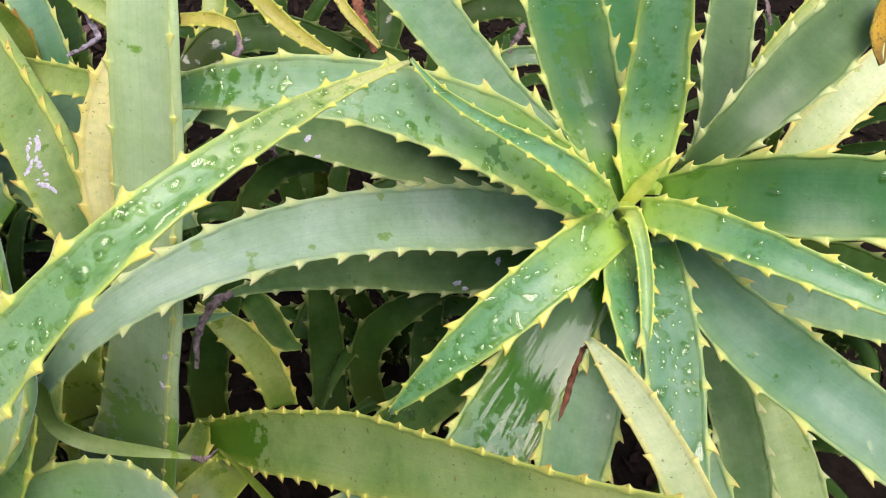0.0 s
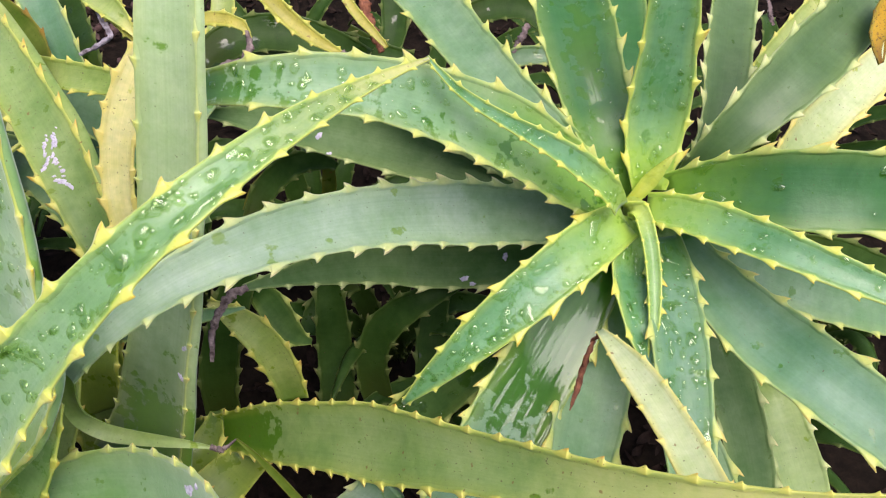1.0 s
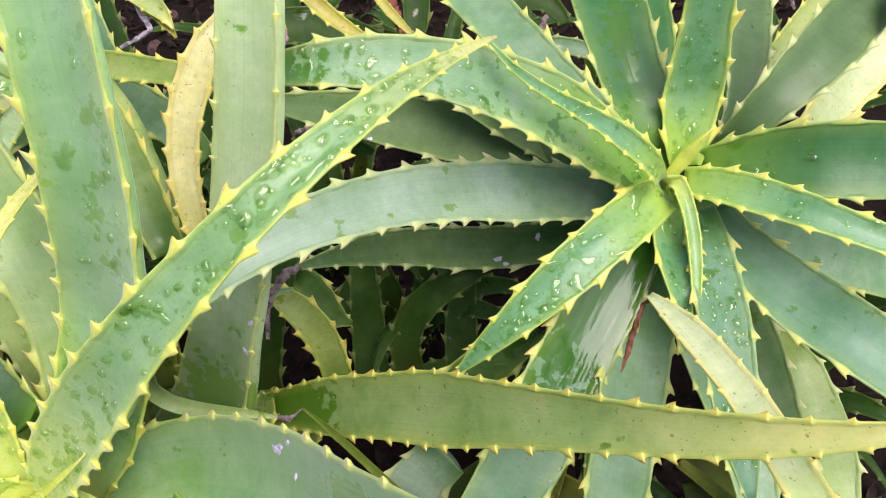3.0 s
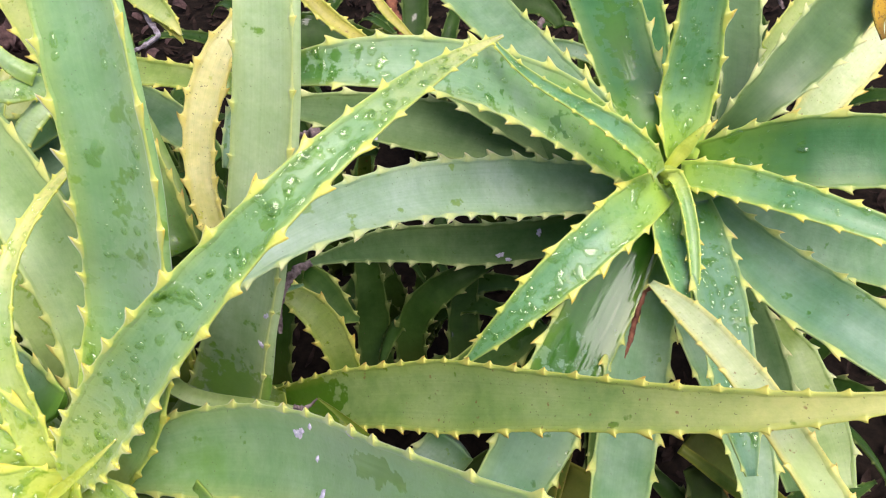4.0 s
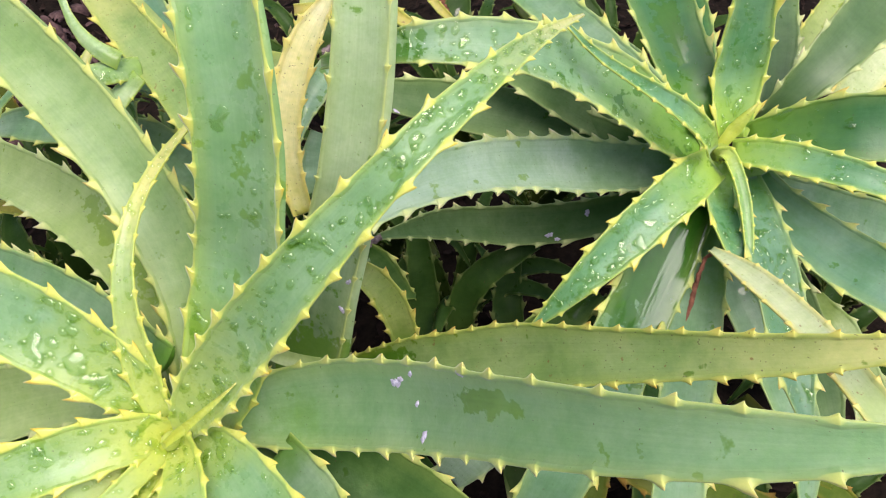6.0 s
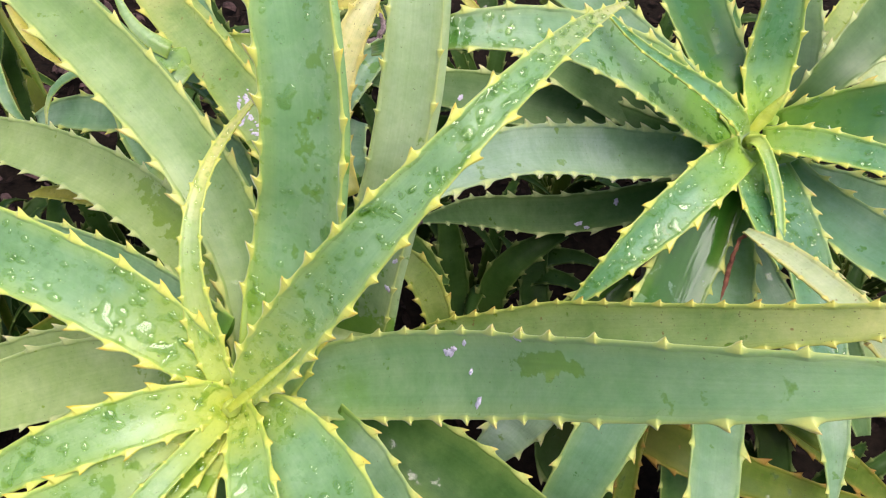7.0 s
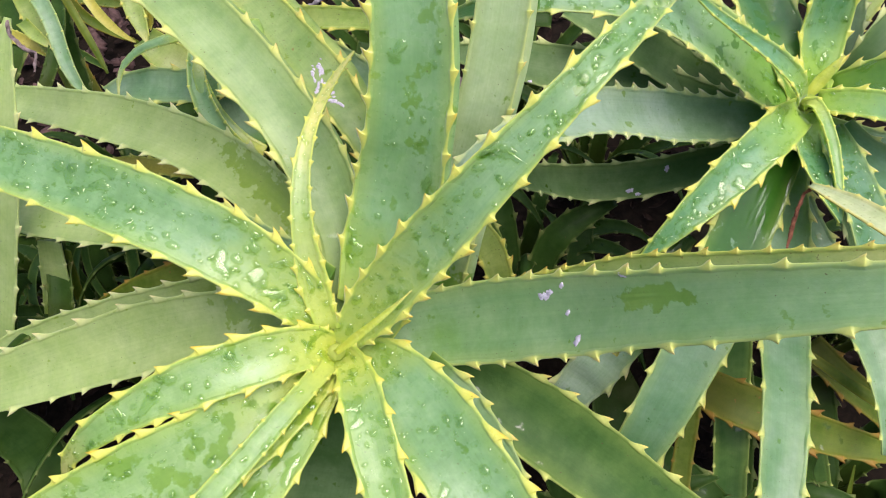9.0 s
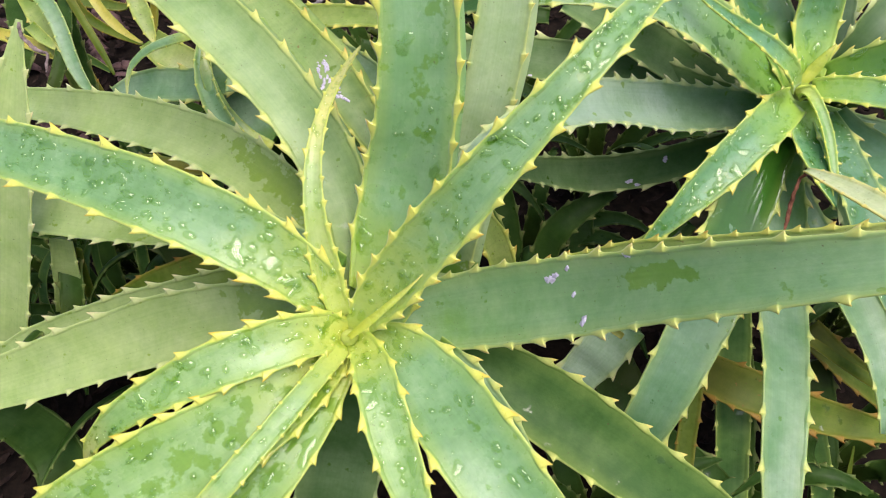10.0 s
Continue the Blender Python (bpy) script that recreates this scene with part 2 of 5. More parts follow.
def plain(name, a, b, scale, rough, bump_by=0.3, gloss=0.3):
    m, nodes, links, bsdf = fresh(name)
    tc = nodes.new("ShaderNodeTexCoord")
    n = noise_tex(nodes, links, tc.outputs["Object"], scale, 6.0, 0.65)
    links.new(mix(nodes, links, ramp(nodes, links, n, [(0.3, (0, 0, 0)), (0.7, (1, 1, 1))]), a, b), bsdf.inputs["Base Color"])
    bsdf.inputs["Roughness"].default_value = rough
    bsdf.inputs["Specular IOR Level"].default_value = gloss
    bump = nodes.new("ShaderNodeBump")
    bump.inputs["Strength"].default_value, bump.inputs["Distance"].default_value = bump_by, 0.004
    links.new(n, bump.inputs["Height"])
    links.new(bump.outputs["Normal"], bsdf.inputs["Normal"])
    return m


# soil and mulch are near black: the shade between plants is in their colour
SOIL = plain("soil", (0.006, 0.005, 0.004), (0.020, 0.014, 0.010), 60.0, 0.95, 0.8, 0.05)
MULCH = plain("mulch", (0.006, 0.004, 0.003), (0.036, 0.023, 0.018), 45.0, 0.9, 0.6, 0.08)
HUSK = plain("husk", (0.022, 0.013, 0.012), (0.150, 0.088, 0.080), 55.0, 0.8, 0.6, 0.15)
DRY = plain("dry_leaf", (0.040, 0.022, 0.020), (0.420, 0.320, 0.310), 110.0, 0.75, 0.8)
RUST = plain("rust_brown_leaf", (0.080, 0.020, 0.010), (0.380, 0.150, 0.080), 140.0, 0.65, 0.7)
SILVER = plain("weathered_leaf", (0.060, 0.040, 0.042), (0.560, 0.510, 0.580), 130.0, 0.8, 0.8)
STALK = plain("woody_stalk", (0.120, 0.090, 0.055), (0.260, 0.210, 0.130), 40.0, 0.8, 0.8)
SHEATH = plain("leaf_sheath", (0.420, 0.520, 0.090), (0.580, 0.630, 0.170), 40.0, 0.35, 0.1, 0.5)
LICHEN = plain("grey_lichen", (0.50, 0.44, 0.56), (0.80, 0.76, 0.86), 160.0, 0.9, 0.8)

WATER, wn_, wl_, wb_ = fresh("water")
wn_.remove(wb_)
clear, shine, lean, both = (wn_.new("ShaderNode" + k) for k in ("BsdfTransparent", "BsdfGlossy", "LayerWeight", "MixShader"))
shine.inputs["Roughness"].default_value = 0.02
clear.inputs["Color"].default_value = (0.87, 0.94, 0.74, 1)
lean.inputs["Blend"].default_value = 0.5
sheen = maths(wn_, wl_, "MULTIPLY", maths(wn_, wl_, "POWER", lean.outputs["Facing"], 3.0), 0.42)
wl_.new(maths(wn_, wl_, "ADD", sheen, 0.075), both.inputs["Fac"])
wl_.new(clear.outputs["BSDF"], both.inputs[1])
wl_.new(shine.outputs["BSDF"], both.inputs[2])
wl_.new(both.outputs["Shader"], wn_["Material Output"].inputs["Surface"])


# ---- builders ----
def mesh_object(name, verts, faces, material, parent=None, uvs=None, smooth=True):
    me = bpy.data.meshes.new(name)
    me.from_pydata([tuple(v) for v in verts], [], faces)
    me.materials.append(material)
    if uvs is not None:
        layer = me.uv_layers.new(name="UVMap")
        idx = np.empty(len(me.loops), dtype=np.int32)
        me.loops.foreach_get("vertex_index", idx)
        layer.data.foreach_set("uv", np.asarray(uvs, dtype=np.float32)[idx].ravel())
    if smooth:
        me.polygons.foreach_set("use_smooth", [True] * len(me.polygons))
    ob = new(name, me)
    ob.parent = parent
    return ob


def unit(v):
    return v / np.maximum(np.linalg.norm(v, axis=-1, keepdims=True), 1e-9)


def bezier(P, u):
    n = len(P) - 1
    return sum(math.comb(n, k) * ((1 - u) ** (n - k) * u**k)[:, None] * P[k] for k in range(n + 1))


def soft_interp(u, at, values):
    dense = np.linspace(-0.2, 1.2, 281)
    vals = np.interp(dense, at, values)
    k = np.hanning(19)
    vals = np.convolve(np.pad(vals, 9, mode="edge"), k / k.sum(), mode="valid")
    return np.interp(u, dense, vals)


def plant(x, y, z, label, facing=(0.0, -0.60, 0.80)):
    ob = new("aloe_plant")
    ob.location = (x, y, z)
    tagged(ob, label, "aloe")
    ob["facing"] = facing
    return ob


DROPS = {}
dice = np.random.default_rng(7)


class Spine:
    """The run of a leaf: places, directions and half widths at even steps."""

    def __init__(self, P, W, facing, roll, steps, fold):
        u = np.linspace(0, 1, steps)
        P = np.asarray(P, float)
        self.c = bezier(P, u)
        wave = dice.uniform(0, 6.28, 4)
        self.t = unit(np.gradient(self.c, axis=0))
        n = np.asarray(facing, float) - (self.t @ facing)[:, None] * self.t
        size = np.linalg.norm(n, axis=1)
        n = unit(n)
        for k in range(1, steps):
            if size[k] < 0.3 or n[k] @ n[k - 1] < 0:
                n[k] = unit(n[k - 1] - (n[k - 1] @ self.t[k]) * self.t[k])
        side = np.cross(self.t, n)
        a = np.radians(np.linspace(roll[0], roll[1], steps))[:, None]
        self.n = n * np.cos(a) + side * np.sin(a)
        self.s = np.cross(self.t, self.n)
        self.hw = np.maximum(0.5 * soft_interp(u, (0, 0.12, 0.28, 0.46, 0.64, 0.82, 1), W), 0.0006)
        # no leaf is quite even: slight bulgeings and a slight waver of the blade
        self.hw *= 1 + 0.018 * np.sin(17 * u + wave[0]) + 0.014 * np.sin(31 * u + wave[1])
        self.c = self.c + self.n * (0.035 * self.hw * (np.sin(13 * u + wave[2]) + 0.7 * np.sin(23 * u + wave[3])))[:, None]
        self.u = u
        self.a = np.r_[0, np.cumsum(np.linalg.norm(np.diff(self.c, axis=0), axis=1))]
        self.fold = fold

    def lift(self, v):
        """Height of the upper face over the run, in half widths, across the leaf."""
        return self.fold * (np.abs(v) ** 1.6 - 0.35)

    def at(self, length, v):
        """Place, normal, outward and forward direction at a length along the leaf and a share across it."""
        g = lambda arr: np.stack([np.interp(length, self.a, arr[:, k]) for k in range(3)], -1)
        hw = np.interp(length, self.a, self.hw)
        c, n, s, t = g(self.c), unit(g(self.n)), unit(g(self.s)), unit(g(self.t))
        slope = self.fold * 1.6 * np.abs(v) ** 0.6 * np.sign(v)
        place = c + s * (v * hw)[:, None] + n * (self.lift(v) * hw)[:, None]
        across = unit(s + n * slope[:, None])
        return place, unit(np.cross(across, t)), across, t


def blade_mesh(name, sp, thick, material, parent, origin, belly=(0, 0)):
    across = np.linspace(-1, 1, 11)
    steps = len(sp.u)
    hw = sp.hw[:, None]
    depth = np.minimum(thick, sp.hw * 0.42) * (1 - 0.45 * sp.u)
    top = sp.lift(across)[None, :] * hw
    low = top - 0.0011 - depth[:, None] * (1 - np.abs(across) ** 2.4)[None, :]
    place = lambda h: sp.c[:, None, :] + sp.s[:, None, :] * (across[None, :] * hw)[..., None] + sp.n[:, None, :] * h[..., None]
    upper = place(top) - origin
    # a swollen underside can bulge out past either margin
    bulge = belly[1] * np.exp(-(((across - 0.85) / 0.25) ** 2)) - belly[0] * np.exp(-(((across + 0.85) / 0.25) ** 2))
    keel = place(low) + sp.s[:, None, :] * (bulge[None, :] * hw)[..., None]
    under = np.concatenate([upper[:, -1:], keel[:, ::-1] - origin, upper[:, :1]], axis=1)
    loop = np.concatenate([upper, under], axis=1)
    n, m = upper.shape[1], loop.shape[1]
    verts = loop.reshape(-1, 3)
    v = (np.r_[across, 1, 0.62 * across[::-1], -1] + 1) / 2
    uvs = np.stack([np.tile(v, steps), np.repeat(sp.u, m)], 1)
    faces = []
    for k in range(steps - 1):
        for j in range(m - 1):
            if j != n - 1:
                a, b = k * m + j, k * m + j + 1
                faces.append((a, b, b + m, a + m))
    faces.append(tuple(range(m))[::-1])
    faces.append(tuple(range((steps - 1) * m, steps * m)))
    return mesh_object(name, verts, faces, material, parent, uvs)


# one tooth: share of its base, share of its height; a long back, a hooked point and a hollow front
TOOTH = ((0.0, 0.0), (0.12, 0.05), (0.24, 0.15), (0.35, 0.31), (0.445, 0.52), (0.525, 0.74), (0.585, 0.91), (0.630, 1.0), (0.668, 0.93), (0.698, 0.70), (0.735, 0.44), (0.79, 0.22), (0.87, 0.085), (0.95, 0.02))


def margin_mesh(sp, sign, size, pitch, material, parent, origin):
    """The fleshy rounded edge of a leaf with its row of teeth."""
    total = sp.a[-1]
    lengths, heights = [0.0], [0.0]
    a = 0.02 * total + dice.uniform(0, pitch)
    while a < total * 0.965:
        here = pitch * dice.uniform(0.75, 1.25) * (0.78 + 0.55 * min(1.0, a / total / 0.6))
        wide = np.interp(a, sp.a, sp.hw)
        here *= 0.55 + 0.45 * min(1.0, wide / 0.022)
        tall = size * dice.uniform(0.7, 1.2) * (0.45 + 0.55 * min(1.0, wide / 0.02)) * (1 - 0.4 * max(0.0, a / total - 0.45))
        base = min(here, tall * dice.uniform(3.0, 3.9))
        for f, h in TOOTH:
            lengths.append(a + 0.5 * here + (f - 0.5) * base), heights.append(h * tall)
        a += here
    lengths.append(total), heights.append(0.0)
    lengths, heights = np.minimum(np.array(lengths), total), np.array(heights)
    ones = np.ones(len(lengths))
    hw = np.interp(lengths, sp.a, sp.hw)
    grow = heights / max(size, 1e-6)
    knob = np.sqrt(np.clip(grow, 0, 1))
    rim = (0.0009 * np.clip((total - lengths) / (0.03 * total), 0.15, 1))[:, None]
    slim = np.minimum(1.0, hw / 0.012)
    h = heights[:, None]
    rows, us = [], []
    # over the edge: from the upper face, round the rim, to the under face
    for inset, lift in ((0.0048, -0.0004), (0.0026, 0.0003), (0.0010, 0.0005)):
        v = sign * np.maximum(1 - inset * slim / hw, 0.0)
        p, n, out, fwd = sp.at(lengths, v)
        rows.append(p + n * ((lift + 0.0016 * knob * (0.0050 - inset) / 0.004) * slim)[:, None])
        us.append((1 - inset * slim / (2 * hw)) + knob * (0.0, 0.03, 0.09)[len(us)])
    edge, n, out, fwd = sp.at(lengths, sign * ones)
    out = out * sign
    hook = fwd * (heights * (0.15 * grow + 0.62 * np.minimum(grow, 1.0) ** 3))[:, None]
    rows.append(edge + out * (0.55 * (rim + h)) + 0.45 * hook + n * (0.0004 + 0.13 * h))
    us.append(1.0 + 0.20 * grow)
    rows.append(edge + out * (rim + h) + hook + n * (0.20 * h - 0.0005))
    us.append(1.0 + 0.36 * grow)
    rows.append(edge + out * (0.5 * (rim + h)) + 0.4 * hook - n * (0.0016 - 0.02 * h))
    us.append(1.0 + 0.20 * grow)
    rows.append(edge - out * (0.0018 * slim)[:, None] - n * 0.0026)
    us.append(ones * 0.98)
    m = len(rows)
    verts = (np.stack(rows, 1) - origin).reshape(-1, 3)
    across = np.stack(us, 1)
    across = across if sign > 0 else 1 - across
    uvs = np.stack([across.ravel(), np.repeat(np.interp(lengths, sp.a, sp.u), m)], 1)
    faces = []
    for k in range(len(lengths) - 1):
        for j in range(m - 1):
            f = (k * m + j, k * m + j + 1, k * m + m + j + 1, k * m + m + j)
            faces.append(f if sign > 0 else f[::-1])
    return mesh_object("spiny_margin", verts, faces, material, parent, uvs)


def leaf(owner, skin, P, W, fold=0.2, teeth=1.0, drops=0, wet=0.2, roll=(0, 0), thick=0.009, stain=None, spacing=0.034, belly=(0, 0), label=""):
    origin = np.array(owner.location)
    facing = unit(np.array(owner["facing"]))
    sp = Spine(P, W, facing, roll, 40, fold)
    mat = leaf_skin(skin, wet, stain)
    ob = blade_mesh("leaf", sp, thick, mat, owner, origin, belly)
    if label:
        tagged(ob, label)
    if teeth > 0:
        wide = max(W)
        pitch = spacing * (0.7 + 0.3 * min(1.3, wide / 0.05))
        for sign in (-1, 1):
            margin_mesh(sp, sign, 0.0067 * teeth * (0.6 + 0.4 * min(1.2, wide / 0.05)), pitch, mat, ob, origin)
    if drops:
        bead_field(owner, sp, drops)
    sp.ob = ob
    sp.origin = origin
    return sp


def bead_field(owner, sp, count):
    """Rain drops that lie on the upper face of a leaf: many beads, some large, a few run together into puddles, and a fine spray."""
    for k in range(count * 2):
        length = sp.a[-1] * dice.uniform(0.04, 0.92)
        v = dice.uniform(-0.85, 0.85)
        kind = dice.random()
        r, tall, ragged = 0.0010 + 0.0028 * dice.random() ** 1.5, 0.70, dice.uniform(0.03, 0.18)
        if kind < 0.10:
            r, tall = dice.uniform(0.0036, 0.0054), 0.55
        elif kind < 0.15:
            r, tall, ragged = dice.uniform(0.0042, 0.0085), 0.26, dice.uniform(0.25, 0.45)
        if k >= count:
            r, tall = dice.uniform(0.0003, 0.0008), 1.0
        r = min(r, 0.4 * np.interp(length, sp.a, sp.hw))
        DROPS.setdefault(owner.name, []).append((sp, length, v, r, dice.uniform(0.8, 1.7), tall, ragged))


def finish_drops():
    dome = ((0.0, 1.0), (0.26, 0.95), (0.55, 0.78), (0.80, 0.50))
    for name, beads in DROPS.items():
        verts, faces = [], []
        for sp, length, v, r, long, tall, ragged in beads:
            first, sides = len(verts), 10 if r < 0.001 else 14
            turn = dice.uniform(0, 6.28)
            hw = float(np.interp(length, sp.a, sp.hw))
            a = 2 * math.pi * np.arange(sides) / sides
            wave = r * (1 + ragged * np.sin(2 * a + turn) + 0.6 * ragged * np.sin(3 * a + 2 * turn) + 0.35 * ragged * np.sin(5 * a - turn))
            for lift, out in dome:
                p, n, across, fwd = sp.at(length + wave * out * long * np.sin(a), np.clip(v + wave * out * np.cos(a) / hw, -0.97, 0.97))
                verts.extend(p + n * (r * tall * lift + 0.0001))
            p, n, across, fwd = sp.at(np.array([length]), np.array([v]))
            verts.extend(p + n * (r * tall * 0.92))
            for ring in range(len(dome) - 1):
                b = first + ring * sides
                faces += [(b + k, b + (k + 1) % sides, b + sides + (k + 1) % sides, b + sides + k) for k in range(sides)]
            b = first + (len(dome) - 1) * sides
            faces += [(b + k, b + (k + 1) % sides, b + sides) for k in range(sides)]
        beads_ob = mesh_object("water_drops", verts, faces, WATER)
        tagged(beads_ob, "clear rain drops lying on the aloe leaves", "water drops", kind="stuff")


def tube(name, points, radii, material, parent=None, origin=(0, 0, 0), sides=10, flat=1.0, rough=1.0):
    """A tapered, slightly uneven stalk through a few places."""
    pts = np.asarray(points, float)
    u = np.linspace(0, 1, 14 * len(pts))
    at = np.linspace(0, 1, len(pts))
    c = np.stack([soft_interp(u, at, pts[:, k]) for k in range(3)], 1)
    r = np.interp(u, np.linspace(0, 1, len(radii)), radii)
    t = unit(np.gradient(c, axis=0))
    n = unit(np.cross(t, (0.3, -0.8, 0.5)))
    b = np.cross(t, n)
    verts = []
    for k in range(len(u)):
        for j in range(sides):
            a = 2 * math.pi * j / sides
            crease = noise.noise((1.6 * math.cos(a), 1.6 * math.sin(a), 16 * u[k] + 7 * pts[0][0]))
            rr = r[k] * (1 + rough * (0.20 * math.sin(3 * a + 9 * u[k]) + 0.75 * crease + 0.10 * dice.uniform(-1, 1)))
            verts.append(c[k] + n[k] * (rr * math.cos(a)) + b[k] * (rr * flat * math.sin(a)) - np.asarray(origin))
    faces = [(k * sides + j, k * sides + (j + 1) % sides, (k + 1) * sides + (j + 1) % sides, (k + 1) * sides + j) for k in range(len(u) - 1) for j in range(sides)]
    faces += [tuple(range(sides))[::-1], tuple(range((len(u) - 1) * sides, len(u) * sides))]
    return mesh_object(name, verts, faces, material, parent)


def lichen(sp, share, v, r):
    """A crusty pale fleck grown on a leaf."""
    length = share * sp.a[-1]
    hw = float(np.interp(length, sp.a, sp.hw))
    verts, faces = [], []
    count = 14
    rings = ((0.0, 0.0012), (0.6, 0.0012), (1.0, 0.0002))
    for ring, (out, lift) in enumerate(rings):
        for k in range(1 if ring == 0 else count):
            a = 2 * math.pi * k / count
            rr = r * out * (1 + 0.35 * math.sin(2 * a + 40 * share) + 0.2 * math.sin(5 * a + 9 * v) + 0.12 * dice.uniform(-1, 1))
            place, n, across, fwd = (x[0] for x in sp.at(np.array([length + rr * math.cos(a)]), np.array([np.clip(v + rr * math.sin(a) / hw, -1, 1)])))
            verts.append(place + n * lift - sp.origin)
    faces += [(0, 1 + k, 1 + (k + 1) % count) for k in range(count)]
    faces += [(1 + k, 1 + count + k, 1 + count + (k + 1) % count, 1 + (k + 1) % count) for k in range(count)]
    mesh_object("lichen_fleck", verts, faces, LICHEN, sp.ob)


# ---- ground ----
def ground_sheet():
    """One sheet of soil: fine and uneven round the plants, coarse out to the horizon."""
    near = np.linspace(-2.4, 2.4, 97)
    far = np.array([3, 4, 6, 10, 20, 50, 150, 600.0])
    xs = np.r_[-far[::-1], near, far]
    ys = np.r_[-far[::-1], near, far]
    verts = []
    for y in ys:
        for x in xs:
            close = max(0.0, 1 - max(abs(x), abs(y)) / 3)
            z = close * (0.05 * noise.noise((x * 3, y * 3, 0.2)) + 0.02 * noise.noise((x * 17, y * 17, 1.7)))
            verts.append((x, y, z))
    w = len(xs)
    faces = [(j * w + i, j * w + i + 1, (j + 1) * w + i + 1, (j + 1) * w + i) for j in range(len(ys) - 1) for i in range(w - 1)]
    tagged(mesh_object("ground", verts, faces, SOIL), "damp garden soil under the aloes, its colour darkened for their shade", "ground", kind="structure")


def litter(count):
    """Curled scraps of dead leaf and bark on the soil."""
    verts, faces = [], []
    for _ in range(count):
        x, y = dice.uniform(-1.6, 1.1), dice.uniform(-0.3, 2.3)
        z = 0.05 * noise.noise((x * 3, y * 3, 0.2)) * max(0.0, 1 - max(abs(x), abs(y)) / 3) + dice.uniform(0.005, 0.02)
        a, tip = dice.uniform(0, 6.28), dice.uniform(-0.5, 0.5)
        long, wide, curl = dice.uniform(0.012, 0.05), dice.uniform(0.005, 0.016), dice.uniform(0.1, 0.8)
        first = len(verts)
        for k in range(4):
            s = k / 3 - 0.5
            for j, v in enumerate((-1, 0, 1)):
                lx, ly = s * long, v * wide * 0.5 * (1.1 - abs(2 * s) ** 2 * 0.8)
                lz = curl * wide * (v * v) * 0.6 + tip * lx + curl * long * s * s
                verts.append((x + lx * math.cos(a) - ly * math.sin(a), y + lx * math.sin(a) + ly * math.cos(a), z + lz))
        for k in range(3):
            for j in range(2):
                p = first + k * 3 + j
                faces.append((p, p + 1, p + 4, p + 3))
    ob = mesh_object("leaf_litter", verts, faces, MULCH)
    tagged(ob, "brown dead leaf scraps scattered on damp soil, darkened for the shade", "leaf litter", kind="stuff")


def litter_patch(count):
    """Larger pinkish-brown husks heaped where the clump thins out."""
    verts, faces = [], []
    for _ in range(count):
        x, y = dice.normal(-1.15, 0.28), dice.normal(1.35, 0.35)
        z = dice.uniform(0.01, 0.06)
        a, b = dice.uniform(0, 6.28), dice.uniform(-0.6, 0.6)
        long = dice.uniform(0.012, 0.055)
        wide = long * dice.uniform(0.25, 0.8)
        m = np.array(Euler((b, dice.uniform(-0.6, 0.6), a)).to_matrix())
        first = len(verts)
        for k in range(5):
            s = k / 4 - 0.5
            w = wide * math.sqrt(max(0.05, 1 - 3.4 * s * s))
            for v in (-1, -0.4, 0.4, 1):
                verts.append(m @ np.array((s * long, v * w * 0.5, wide * 0.45 * (1 - v * v) - 0.3 * wide * 4 * s * s)) + (x, y, z))
        for k in range(4):
            for j in range(3):
                p = first + k * 4 + j
                faces.append((p, p + 1, p + 5, p + 4))
    tagged(mesh_object("husk_litter", verts, faces, HUSK), "heaped pinkish-brown dead leaf husks on soil", "leaf litter", kind="stuff")


ground_sheet()
litter(5000)
litter_patch(260)

# ---- plants ----
plant_a = plant(-0.36, 0.30, 0.0, "large aloe rosette with wet yellow-green toothed leaves")
plant_b = plant(0.17, 0.56, 0.0, "broad blue-green aloe rosette with rain drops on it")
plant_c = plant(0.16, 0.02, 0.0, "pale cream aloe leaf with a rust-brown dry tip")
plant_d = plant(-0.34, 0.52, 0.0, "old cream-yellow aloe leaves behind the large rosette")
plant_e = plant(-0.95, 0.34, 0.0, "pale upright aloe leaf at the edge of the clump")
plant_f = plant(0.14, 0.30, 0.0, "low old aloe leaves, yellowing and brown-edged, near the soil")
plant_g = plant(-0.10, 0.50, 0.0, "young aloe offsets, their green mostly darkened for the shade")
plant_h = plant(-0.30, 1.00, 0.0, "yellowing aloe leaves at the back of the clump")
plant_i = plant(-0.60, 0.62, 0.0, "small green aloe shoots with hooked tips")
tube("stalk", [(-0.36, 0.30, -0.02), (-0.37, 0.27, 0.25), (-0.385, 0.19, 0.47)], (0.03, 0.028, 0.02), STALK, plant_a, plant_a.location)
tube("stalk", [(0.17, 0.56, -0.02), (0.17, 0.52, 0.28), (0.168, 0.47, 0.52)], (0.03, 0.028, 0.02), STALK, plant_b, plant_b.location)
leaf(plant_b, 'tide', ((0.158, 0.450, 0.562), (0.058, 0.491, 0.636), (-0.029, 0.431, 0.739), (-0.131, 0.417, 0.754), (-0.258, 0.459, 0.691)), (0.0300, 0.0610, 0.0660, 0.0590, 0.0471, 0.0364, 0.0116), wet=0.65, stain=(0.94, 0.0, 0.13, 3.4), drops=110)
leaf(plant_b, 'lush', ((0.154, 0.430, 0.588), (0.130, 0.412, 0.650), (0.071, 0.467, 0.655), (0.013, 0.415, 0.700), (-0.025, 0.461, 0.732)), (0.0154, 0.0216, 0.0232, 0.0176, 0.0111, 0.0073, 0.0013), drops=60, fold=0.30, thick=0.010)
leaf(plant_b, 'green', ((0.161, 0.506, 0.555), (0.113, 0.451, 0.633), (0.017, 0.502, 0.688), (0.012, 0.634, 0.636), (-0.042, 0.695, 0.665)), (0.0172, 0.0247, 0.0327, 0.0418, 0.0506, 0.0567, 0.0575))
